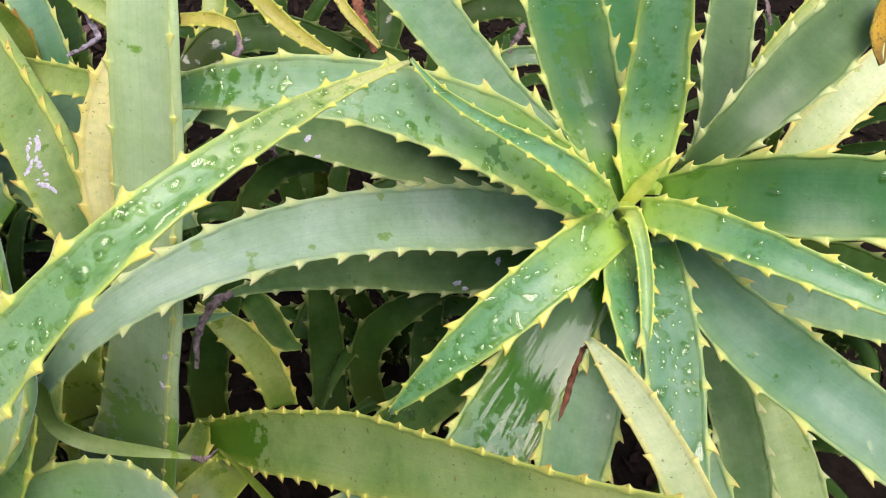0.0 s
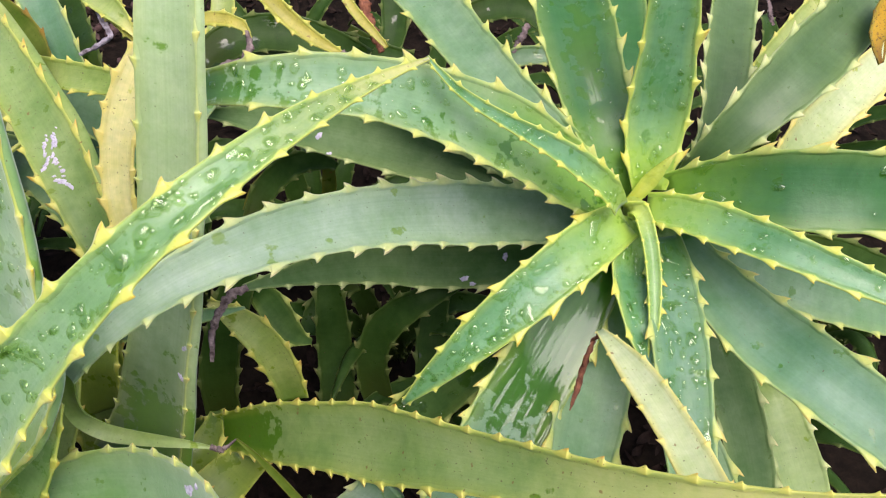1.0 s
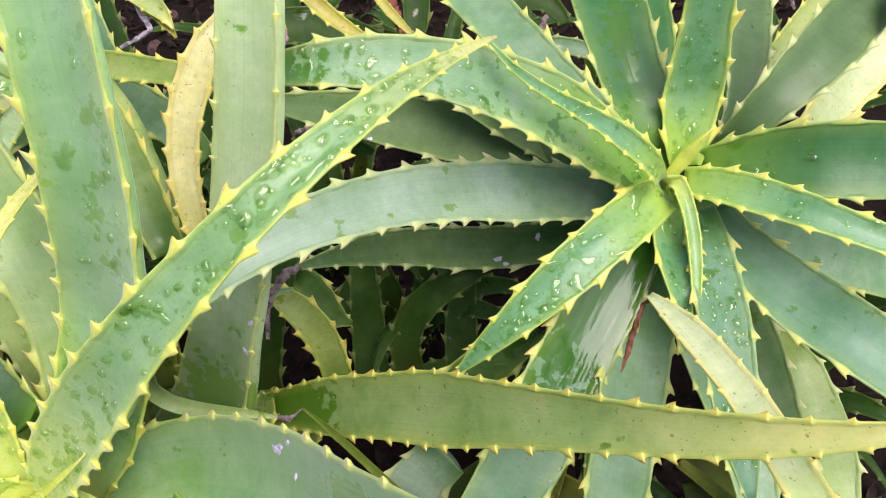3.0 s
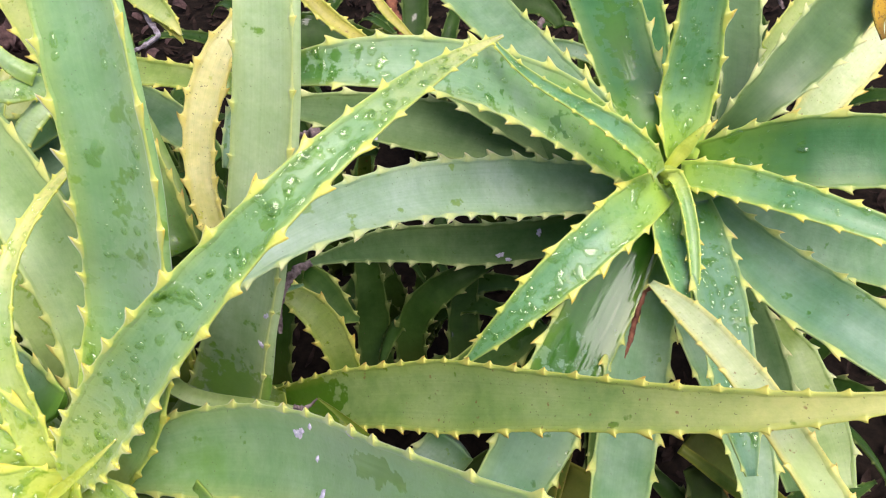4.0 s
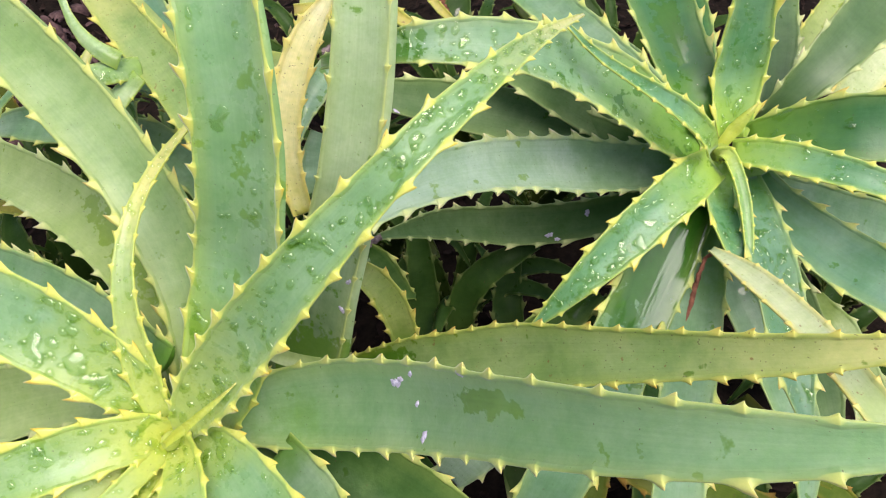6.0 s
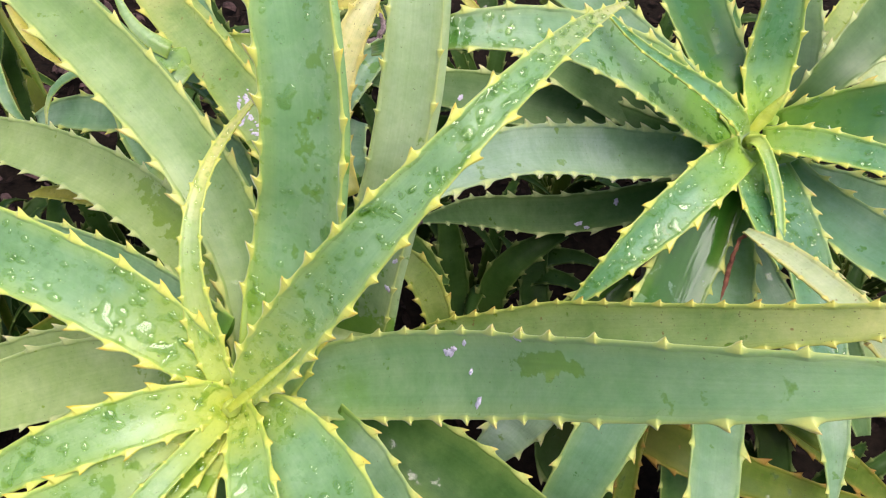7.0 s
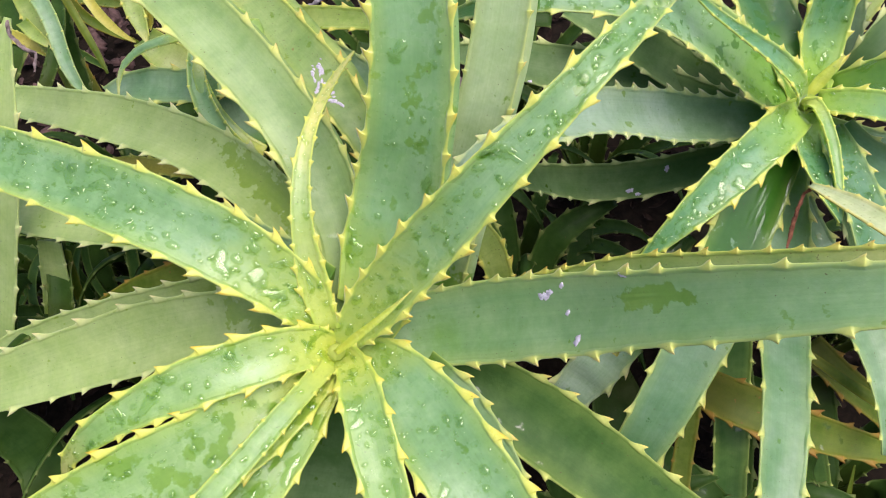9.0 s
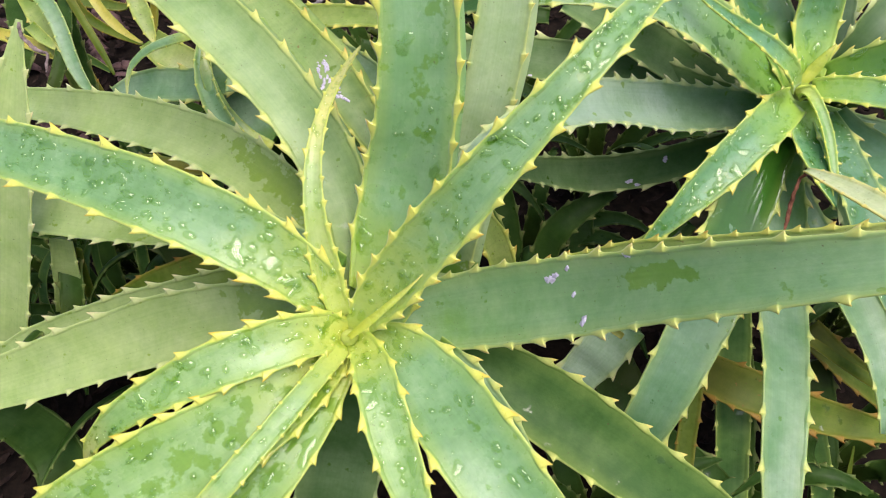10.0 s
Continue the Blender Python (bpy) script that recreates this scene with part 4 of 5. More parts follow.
leaf(plant_h, 'gold', ((-0.412, 0.797, 0.609), (-0.433, 0.760, 0.598), (-0.397, 0.750, 0.581), (-0.385, 0.728, 0.565)), (0.0277, 0.0269, 0.0258, 0.0237, 0.0169, 0.0096, 0.0014))
leaf(plant_h, 'yellowing', ((-0.336, 0.801, 0.482), (-0.317, 0.839, 0.513), (-0.303, 0.880, 0.548), (-0.321, 0.920, 0.582)), (0.0279, 0.0291, 0.0307, 0.0310, 0.0303, 0.0268, 0.0232))
leaf(plant_h, 'deep_shade', ((-0.158, 0.925, 0.455), (-0.041, 0.862, 0.403), (-0.099, 0.975, 0.498), (-0.072, 1.017, 0.533)), (0.0343, 0.0343, 0.0343, 0.0373, 0.0417, 0.0428, 0.0428))
leaf(plant_h, 'green', ((0.070, 0.843, 0.452), (0.115, 0.868, 0.473), (0.178, 0.857, 0.464), (0.217, 0.831, 0.442)), (0.0245, 0.0259, 0.0277, 0.0263, 0.0249, 0.0195, 0.0122))
leaf(plant_i, 'young', ((-0.595, 0.628, 0.577), (-0.636, 0.632, 0.563), (-0.702, 0.644, 0.550), (-0.698, 0.600, 0.502)), (0.0137, 0.0130, 0.0121, 0.0106, 0.0087, 0.0053, 0.0019), teeth=0.3, fold=-0.3)
leaf(plant_i, 'green', ((-0.524, 0.602, 0.546), (-0.593, 0.579, 0.498), (-0.665, 0.634, 0.517), (-0.733, 0.639, 0.480)), (0.0460, 0.0463, 0.0467, 0.0472, 0.0477, 0.0373, 0.0163))
leaf(plant_i, 'young', ((-0.494, 0.467, 0.480), (-0.570, 0.529, 0.494), (-0.611, 0.587, 0.536), (-0.568, 0.666, 0.587)), (0.0191, 0.0204, 0.0221, 0.0245, 0.0236, 0.0181, 0.0077), teeth=0.4, fold=0.4)
leaf(plant_i, 'green', ((-0.501, 0.529, 0.468), (-0.538, 0.557, 0.481), (-0.552, 0.591, 0.502), (-0.546, 0.630, 0.529)), (0.0542, 0.0563, 0.0590, 0.0621, 0.0582, 0.0528, 0.0475))
leaf(plant_i, 'deep_shade', ((-0.808, 0.407, 0.263), (-0.807, 0.435, 0.288), (-0.808, 0.464, 0.314), (-0.814, 0.492, 0.339)), (0.0326, 0.0326, 0.0326, 0.0326, 0.0313, 0.0279, 0.0245))
leaf(plant_i, 'leafy', ((-0.797, 0.449, 0.234), (-0.814, 0.474, 0.255), (-0.816, 0.497, 0.276), (-0.800, 0.519, 0.297)), (0.0137, 0.0137, 0.0137, 0.0137, 0.0137, 0.0111, 0.0086), teeth=0)
leaf(plant_i, 'leafy', ((-0.710, 0.467, 0.258), (-0.721, 0.484, 0.273), (-0.730, 0.502, 0.288), (-0.736, 0.520, 0.304)), (0.0154, 0.0154, 0.0154, 0.0154, 0.0141, 0.0122, 0.0103), teeth=0)
leaf(plant_a, 'old', ((-0.102, 0.173, 0.464), (-0.134, 0.198, 0.475), (-0.161, 0.231, 0.468), (-0.195, 0.253, 0.479)), (0.0073, 0.0074, 0.0074, 0.0073, 0.0069, 0.0046, 0.0015), teeth=0)
leaf(plant_a, 'bog', ((-0.276, 0.223, 0.323), (-0.252, 0.264, 0.346), (-0.220, 0.301, 0.320), (-0.200, 0.346, 0.322)), (0.0514, 0.0519, 0.0526, 0.0495, 0.0439, 0.0351, 0.0255), teeth=0.5, wet=0.9)
leaf(plant_g, 'bog', ((-0.314, 0.229, 0.303), (-0.294, 0.254, 0.339), (-0.257, 0.298, 0.350), (-0.263, 0.347, 0.349)), (0.0411, 0.0428, 0.0450, 0.0453, 0.0366, 0.0265, 0.0124), wet=0.9)
leaf(plant_h, 'green', ((-0.333, 0.565, 0.506), (-0.396, 0.635, 0.547), (-0.495, 0.673, 0.540), (-0.585, 0.706, 0.533)), (0.0318, 0.0386, 0.0476, 0.0527, 0.0531, 0.0439, 0.0347))
leaf(plant_h, 'old', ((-0.532, 0.753, 0.507), (-0.541, 0.785, 0.534), (-0.570, 0.810, 0.555), (-0.605, 0.827, 0.569)), (0.0294, 0.0321, 0.0358, 0.0350, 0.0324, 0.0272, 0.0220))
leaf(plant_h, 'green', ((-0.433, 0.525, 0.446), (-0.462, 0.583, 0.482), (-0.526, 0.631, 0.471), (-0.592, 0.650, 0.473)), (0.0261, 0.0350, 0.0469, 0.0539, 0.0548, 0.0450, 0.0351))
leaf(plant_h, 'deep_shade', ((-0.368, 0.570, 0.484), (-0.367, 0.595, 0.505), (-0.364, 0.620, 0.526), (-0.358, 0.645, 0.547)), (0.0261, 0.0267, 0.0275, 0.0284, 0.0281, 0.0271, 0.0261))
leaf(plant_b, 'rust', ((0.405, 0.541, 0.670), (0.391, 0.560, 0.689), (0.418, 0.587, 0.692), (0.431, 0.606, 0.700)), (0.0031, 0.0071, 0.0124, 0.0178, 0.0214, 0.0240, 0.0258), teeth=0.6)
leaf(plant_a, 'green', ((-0.395, 0.212, 0.554), (-0.466, 0.275, 0.553), (-0.547, 0.322, 0.555), (-0.632, 0.363, 0.554)), (0.0308, 0.0338, 0.0378, 0.0396, 0.0371, 0.0286, 0.0147))
leaf(plant_a, 'inner', ((-0.376, 0.170, 0.472), (-0.349, 0.192, 0.508), (-0.322, 0.206, 0.549), (-0.300, 0.233, 0.585)), (0.0245, 0.0298, 0.0369, 0.0383, 0.0340, 0.0218, 0.0055))
leaf(plant_i, 'gold', ((-0.982, 0.821, 0.489), (-0.934, 0.809, 0.481), (-0.885, 0.795, 0.474), (-0.847, 0.769, 0.453)), (0.0162, 0.0170, 0.0181, 0.0190, 0.0190, 0.0122, 0.0054), teeth=0.4)
leaf(plant_i, 'green', ((-0.881, 0.818, 0.562), (-0.811, 0.786, 0.539), (-0.832, 0.718, 0.475), (-0.778, 0.681, 0.447)), (0.0223, 0.0223, 0.0223, 0.0223, 0.0201, 0.0178, 0.0051), teeth=0.3)
leaf(plant_i, 'gold', ((-0.765, 0.760, 0.587), (-0.749, 0.730, 0.561), (-0.724, 0.706, 0.542), (-0.687, 0.689, 0.530)), (0.0131, 0.0134, 0.0138, 0.0144, 0.0130, 0.0081, 0.0033), teeth=0)
leaf(plant_i, 'deep_shade', ((-0.816, 0.721, 0.344), (-0.833, 0.773, 0.390), (-0.857, 0.824, 0.434), (-0.860, 0.878, 0.483)), (0.0281, 0.0309, 0.0345, 0.0367, 0.0336, 0.0277, 0.0188))
leaf(plant_i, 'deep_shade', ((-0.933, 0.751, 0.429), (-0.881, 0.789, 0.483), (-0.943, 0.866, 0.501), (-0.951, 0.927, 0.520)), (0.0359, 0.0359, 0.0358, 0.0343, 0.0325, 0.0256, 0.0188))
leaf(plant_i, 'gold', ((-0.596, 0.508, 0.441), (-0.642, 0.521, 0.435), (-0.689, 0.544, 0.443), (-0.735, 0.547, 0.424)), (0.0155, 0.0166, 0.0181, 0.0189, 0.0189, 0.0135, 0.0040))
leaf(plant_i, 'deep_shade', ((-0.642, 0.447, 0.314), (-0.667, 0.483, 0.359), (-0.720, 0.528, 0.367), (-0.730, 0.588, 0.380)), (0.0408, 0.0421, 0.0438, 0.0425, 0.0369, 0.0291, 0.0170))
leaf(plant_i, 'leafy', ((-0.881, 0.462, 0.197), (-0.905, 0.490, 0.221), (-0.890, 0.553, 0.280), (-0.831, 0.542, 0.275)), (0.0141, 0.0141, 0.0141, 0.0137, 0.0129, 0.0102, 0.0044), teeth=0)
leaf(plant_h, 'gold', ((-0.146, 0.862, 0.573), (-0.138, 0.834, 0.549), (-0.106, 0.817, 0.535), (-0.084, 0.796, 0.517)), (0.0105, 0.0112, 0.0122, 0.0122, 0.0116, 0.0082, 0.0042), teeth=0.5)
leaf(plant_h, 'yellowing', ((-0.456, 0.783, 0.624), (-0.433, 0.764, 0.608), (-0.401, 0.752, 0.598), (-0.385, 0.728, 0.577)), (0.0298, 0.0303, 0.0309, 0.0288, 0.0248, 0.0138, 0.0020), teeth=0.7)
leaf(plant_h, 'deep_shade', ((-0.344, 0.767, 0.480), (-0.306, 0.862, 0.542), (-0.187, 0.847, 0.504), (-0.117, 0.850, 0.458)), (0.0455, 0.0481, 0.0515, 0.0539, 0.0526, 0.0439, 0.0326), wet=0.6)
leaf(plant_h, 'deep_shade', ((-0.499, 0.783, 0.467), (-0.512, 0.839, 0.509), (-0.566, 0.912, 0.477), (-0.558, 0.956, 0.547)), (0.0465, 0.0469, 0.0473, 0.0450, 0.0415, 0.0336, 0.0245), wet=0.5)
leaf(plant_h, 'old', ((-0.595, 0.784, 0.494), (-0.565, 0.808, 0.525), (-0.555, 0.858, 0.535), (-0.553, 0.896, 0.562)), (0.0379, 0.0368, 0.0352, 0.0330, 0.0305, 0.0245, 0.0186), teeth=0.6)
leaf(plant_i, 'old', ((-0.912, 0.877, 0.529), (-0.873, 0.832, 0.493), (-0.849, 0.782, 0.449), (-0.823, 0.733, 0.407)), (0.0233, 0.0239, 0.0247, 0.0251, 0.0251, 0.0229, 0.0197), teeth=0.3, fold=-0.3)
leaf(plant_i, 'old', ((-0.836, 0.845, 0.534), (-0.814, 0.810, 0.505), (-0.787, 0.777, 0.476), (-0.766, 0.741, 0.446)), (0.0123, 0.0123, 0.0123, 0.0122, 0.0117, 0.0089, 0.0035), teeth=0, fold=-0.3)
leaf(plant_i, 'yellowing', ((-0.885, 0.791, 0.508), (-0.872, 0.777, 0.497), (-0.855, 0.766, 0.488), (-0.836, 0.757, 0.481)), (0.0173, 0.0173, 0.0173, 0.0172, 0.0129, 0.0086, 0.0043), teeth=0.3)
leaf(plant_i, 'deep_shade', ((-0.851, 0.703, 0.445), (-0.824, 0.749, 0.488), (-0.837, 0.817, 0.502), (-0.850, 0.872, 0.530)), (0.0188, 0.0195, 0.0204, 0.0209, 0.0211, 0.0179, 0.0144), teeth=0.3)
leaf(plant_i, 'yellowing', ((-0.694, 0.739, 0.585), (-0.687, 0.718, 0.567), (-0.674, 0.700, 0.552), (-0.668, 0.680, 0.534)), (0.0240, 0.0244, 0.0251, 0.0245, 0.0199, 0.0142, 0.0024), teeth=0.5)
leaf(plant_i, 'inner', ((-0.500, 0.515, 0.467), (-0.551, 0.540, 0.476), (-0.585, 0.564, 0.530), (-0.582, 0.612, 0.561)), (0.0167, 0.0172, 0.0180, 0.0181, 0.0173, 0.0154, 0.0045), teeth=0.2, fold=-0.3)
leaf(plant_a, 'yellowing', ((-0.383, 0.288, 0.255), (-0.370, 0.327, 0.315), (-0.389, 0.346, 0.398), (-0.369, 0.406, 0.440)), (0.0718, 0.0719, 0.0721, 0.0700, 0.0660, 0.0515, 0.0144), wet=0.9)
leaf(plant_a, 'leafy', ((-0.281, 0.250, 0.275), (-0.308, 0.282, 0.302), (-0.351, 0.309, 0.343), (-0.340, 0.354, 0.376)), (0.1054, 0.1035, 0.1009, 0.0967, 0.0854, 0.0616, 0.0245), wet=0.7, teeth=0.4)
leaf(plant_g, 'yellowing', ((-0.372, 0.214, 0.428), (-0.371, 0.249, 0.453), (-0.369, 0.291, 0.462), (-0.366, 0.331, 0.474)), (0.0405, 0.0407, 0.0409, 0.0401, 0.0377, 0.0266, 0.0108), wet=0.6)
leaf(plant_a, 'inner', ((-0.386, 0.184, 0.507), (-0.376, 0.172, 0.516), (-0.369, 0.159, 0.509), (-0.366, 0.145, 0.503)), (0.0117, 0.0126, 0.0137, 0.0149, 0.0124, 0.0082, 0.0009), fold=0.5, teeth=0)
leaf(plant_i, 'shoot', ((-0.488, 0.600, 0.600), (-0.516, 0.583, 0.611), (-0.542, 0.524, 0.623), (-0.572, 0.573, 0.625)), (0.0263, 0.0292, 0.0303, 0.0270, 0.0203, 0.0115, 0.0038), teeth=0.5, fold=-0.35, thick=0.014, drops=14)
leaf(plant_i, 'shoot', ((-0.502, 0.582, 0.620), (-0.539, 0.579, 0.642), (-0.569, 0.631, 0.648), (-0.566, 0.647, 0.690)), (0.0216, 0.0200, 0.0168, 0.0126, 0.0091, 0.0073, 0.0050), teeth=0.3, fold=-0.4, thick=0.012)
leaf(plant_i, 'shoot', ((-0.487, 0.581, 0.600), (-0.510, 0.565, 0.586), (-0.530, 0.545, 0.572), (-0.531, 0.516, 0.560)), (0.0194, 0.0218, 0.0248, 0.0253, 0.0245, 0.0231, 0.0216), teeth=0.45, fold=-0.4, thick=0.016)
leaf(plant_d, 'cream', ((-0.286, 0.379, 0.565), (-0.306, 0.420, 0.602), (-0.306, 0.447, 0.668), (-0.276, 0.487, 0.702), (-0.242, 0.524, 0.735)), (0.0194, 0.0225, 0.0251, 0.0296, 0.0316, 0.0266, 0.0033), fold=0.3, teeth=1.15, thick=0.012, spacing=0.034)
leaf(plant_d, 'blue', ((-0.310, 0.525, 0.530), (-0.301, 0.553, 0.565), (-0.283, 0.600, 0.573), (-0.247, 0.615, 0.600)), (0.0040, 0.0104, 0.0191, 0.0299, 0.0333, 0.0312, 0.0244), wet=0.7, fold=0.5)
leaf(plant_d, 'blue', ((-0.289, 0.514, 0.470), (-0.297, 0.530, 0.488), (-0.294, 0.548, 0.505), (-0.285, 0.567, 0.520)), (0.0322, 0.0318, 0.0314, 0.0308, 0.0280, 0.0245, 0.0210), wet=0.4)
leaf(plant_g, 'old', ((-0.263, 0.605, 0.400), (-0.253, 0.654, 0.429), (-0.191, 0.654, 0.446), (-0.147, 0.639, 0.460)), (0.0116, 0.0151, 0.0189, 0.0188, 0.0171, 0.0129, 0.0056), teeth=0.2, fold=-0.3)
leaf(plant_g, 'old', ((-0.168, 0.661, 0.360), (-0.163, 0.665, 0.386), (-0.160, 0.665, 0.413), (-0.161, 0.660, 0.440)), (0.0202, 0.0201, 0.0199, 0.0197, 0.0178, 0.0154, 0.0131), teeth=0)
leaf(plant_h, 'green', ((-0.430, 0.603, 0.470), (-0.453, 0.659, 0.486), (-0.497, 0.705, 0.504), (-0.560, 0.712, 0.520)), (0.0407, 0.0440, 0.0486, 0.0498, 0.0495, 0.0429, 0.0352), wet=0.9)
leaf(plant_h, 'gold', ((-0.550, 0.789, 0.500), (-0.563, 0.821, 0.510), (-0.590, 0.844, 0.526), (-0.588, 0.873, 0.550)), (0.0106, 0.0139, 0.0184, 0.0206, 0.0214, 0.0194, 0.0169), teeth=0.5)
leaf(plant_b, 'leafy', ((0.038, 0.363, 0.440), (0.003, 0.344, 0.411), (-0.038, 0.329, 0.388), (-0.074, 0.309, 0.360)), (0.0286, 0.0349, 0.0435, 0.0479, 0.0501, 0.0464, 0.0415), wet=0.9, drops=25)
leaf(plant_i, 'deep_shade', ((-0.806, 0.183, 0.120), (-0.812, 0.246, 0.153), (-0.836, 0.281, 0.215), (-0.893, 0.264, 0.260)), (0.0623, 0.0670, 0.0732, 0.0731, 0.0696, 0.0608, 0.0514), wet=0.4, teeth=0.4)
leaf(plant_i, 'pale', ((-0.825, 0.431, 0.240), (-0.817, 0.445, 0.279), (-0.811, 0.457, 0.319), (-0.805, 0.467, 0.360)), (0.0437, 0.0426, 0.0412, 0.0396, 0.0366, 0.0333, 0.0300), teeth=0.5)
leaf(plant_i, 'leafy', ((-0.768, 0.469, 0.220), (-0.793, 0.478, 0.259), (-0.799, 0.509, 0.300), (-0.773, 0.517, 0.340)), (0.0105, 0.0108, 0.0111, 0.0111, 0.0110, 0.0101, 0.0091), teeth=0)
leaf(plant_i, 'leafy', ((-0.714, 0.460, 0.260), (-0.712, 0.473, 0.292), (-0.710, 0.482, 0.326), (-0.707, 0.487, 0.360)), (0.0170, 0.0167, 0.0163, 0.0159, 0.0150, 0.0139, 0.0129), teeth=0.2)
leaf(plant_i, 'old', ((-0.803, 0.452, 0.220), (-0.804, 0.464, 0.260), (-0.799, 0.470, 0.300), (-0.788, 0.467, 0.340)), (0.0139, 0.0142, 0.0146, 0.0150, 0.0135, 0.0116, 0.0096), teeth=0)
leaf(plant_a, 'old', ((-0.565, 0.398, 0.380), (-0.622, 0.394, 0.360), (-0.680, 0.396, 0.340), (-0.734, 0.377, 0.320)), (0.0331, 0.0343, 0.0360, 0.0349, 0.0326, 0.0245, 0.0154), teeth=0.7)
leaf(plant_i, 'yellowing', ((-0.904, 0.866, 0.520), (-0.890, 0.837, 0.496), (-0.852, 0.765, 0.490), (-0.857, 0.779, 0.440)), (0.0363, 0.0349, 0.0330, 0.0282, 0.0223, 0.0136, 0.0046), teeth=0.6)
leaf(plant_i, 'old', ((-0.930, 0.998, 0.220), (-0.978, 1.053, 0.287), (-1.018, 1.124, 0.462), (-0.830, 0.975, 0.421), (-0.783, 0.930, 0.460)), (0.0394, 0.0404, 0.0387, 0.0329, 0.0261, 0.0196, 0.0118), teeth=0.6)
leaf(plant_i, 'old', ((-0.846, 0.882, 0.500), (-0.827, 0.848, 0.471), (-0.784, 0.858, 0.448), (-0.753, 0.870, 0.420)), (0.0168, 0.0164, 0.0160, 0.0146, 0.0127, 0.0085, 0.0039), teeth=0.3)
leaf(plant_i, 'leafy', ((-0.917, 0.938, 0.380), (-0.916, 0.965, 0.354), (-0.903, 0.981, 0.327), (-0.876, 0.982, 0.300)), (0.0165, 0.0161, 0.0157, 0.0151, 0.0127, 0.0097, 0.0066), teeth=0.2)
leaf(plant_i, 'gold', ((-0.719, 0.826, 0.520), (-0.716, 0.826, 0.503), (-0.717, 0.828, 0.486), (-0.720, 0.833, 0.470)), (0.0143, 0.0144, 0.0145, 0.0146, 0.0131, 0.0112, 0.0093), teeth=0.3)
leaf(plant_i, 'gold', ((-0.713, 0.864, 0.500), (-0.714, 0.864, 0.482), (-0.720, 0.863, 0.466), (-0.728, 0.863, 0.450)), (0.0111, 0.0112, 0.0112, 0.0113, 0.0103, 0.0090, 0.0077), teeth=0.3)
leaf(plant_i, 'yellowing', ((-0.729, 0.836, 0.450), (-0.699, 0.807, 0.433), (-0.660, 0.784, 0.419), (-0.618, 0.787, 0.400)), (0.0414, 0.0468, 0.0540, 0.0571, 0.0581, 0.0490, 0.0381), teeth=0.6)
leaf(plant_i, 'leafy', ((-0.504, 0.687, 0.420), (-0.525, 0.632, 0.427), (-0.584, 0.631, 0.438), (-0.610, 0.682, 0.450)), (0.0392, 0.0419, 0.0455, 0.0449, 0.0430, 0.0326, 0.0207), wet=0.9)
leaf(plant_i, 'old', ((-0.774, 0.802, 0.340), (-0.756, 0.846, 0.329), (-0.744, 0.898, 0.320), (-0.688, 0.877, 0.300)), (0.0197, 0.0204, 0.0214, 0.0225, 0.0206, 0.0177, 0.0148), teeth=0)
leaf(plant_f, 'old', ((0.209, 0.265, 0.300), (0.248, 0.238, 0.287), (0.282, 0.205, 0.270), (0.329, 0.188, 0.260)), (0.0123, 0.0134, 0.0148, 0.0158, 0.0166, 0.0160, 0.0151), teeth=0, fold=-0.4)
leaf(plant_f, 'leafy', ((0.141, 0.345, 0.300), (0.134, 0.271, 0.230), (0.129, 0.200, 0.158), (0.113, 0.117, 0.100)), (0.0437, 0.0455, 0.0478, 0.0493, 0.0502, 0.0486, 0.0466), teeth=0.5)
leaf(plant_f, 'old', ((0.023, 0.143, 0.220), (0.037, 0.197, 0.251), (0.059, 0.245, 0.287), (0.084, 0.294, 0.320)), (0.0163, 0.0175, 0.0190, 0.0196, 0.0197, 0.0170, 0.0138), teeth=0.2)
leaf(plant_f, 'leafy', ((0.229, 0.204, 0.200), (0.251, 0.185, 0.154), (0.257, 0.152, 0.116), (0.257, 0.113, 0.080)), (0.0287, 0.0300, 0.0318, 0.0339, 0.0339, 0.0334, 0.0328), teeth=0.4)
leaf(plant_f, 'old', ((0.308, 0.125, 0.050), (0.299, 0.134, 0.088), (0.295, 0.149, 0.125), (0.295, 0.167, 0.160)), (0.0102, 0.0101, 0.0100, 0.0099, 0.0078, 0.0051, 0.0024), teeth=0)
lichen(a13, 0.351, -0.49, 0.0048)
lichen(a13, 0.363, -0.58, 0.0032)
lichen(a13, 0.388, -0.72, 0.0026)
lichen(a13, 0.388, -0.04, 0.0026)
lichen(a13, 0.404, 0.65, 0.0041)
lichen(a13, 0.500, -0.95, 0.0038)
for start, v, run, drift, count in ((0.235, -0.30, 0.135, 0.35, 16), (0.290, -0.62, 0.085, 0.55, 11), (0.215, -0.15, 0.050, -0.45, 7), (0.335, 0.05, 0.045, 0.30, 6)):
    for k in range(count):
        f = k / count
        lichen(a4b, start + run * f + dice.uniform(-0.004, 0.004), v + drift * f + 0.07 * math.sin(9 * f + v) + dice.uniform(-0.04, 0.04), dice.uniform(0.0012, 0.0028))
lichen(v1, 0.260, 0.81, 0.0036)
lichen(v1, 0.318, 0.83, 0.0030)
lichen(b17, 0.253, 0.32, 0.0040)
lichen(b17, 0.364, -0.57, 0.0043)
lichen(b17, 0.342, -0.84, 0.0034)
lichen(b18, 0.722, -0.32, 0.0038)
lichen(b18, 0.799, -0.95, 0.0038)
lichen(b18, 0.687, -0.95, 0.0032)
tube("leaf_sheath", [(-0.399, 0.170, 0.489), (-0.392, 0.161, 0.508), (-0.386, 0.152, 0.525), (-0.382, 0.147, 0.535)], (0.0097, 0.0105, 0.0076, 0.0021), SHEATH, plant_a, plant_a.location, flat=1, rough=0.25)
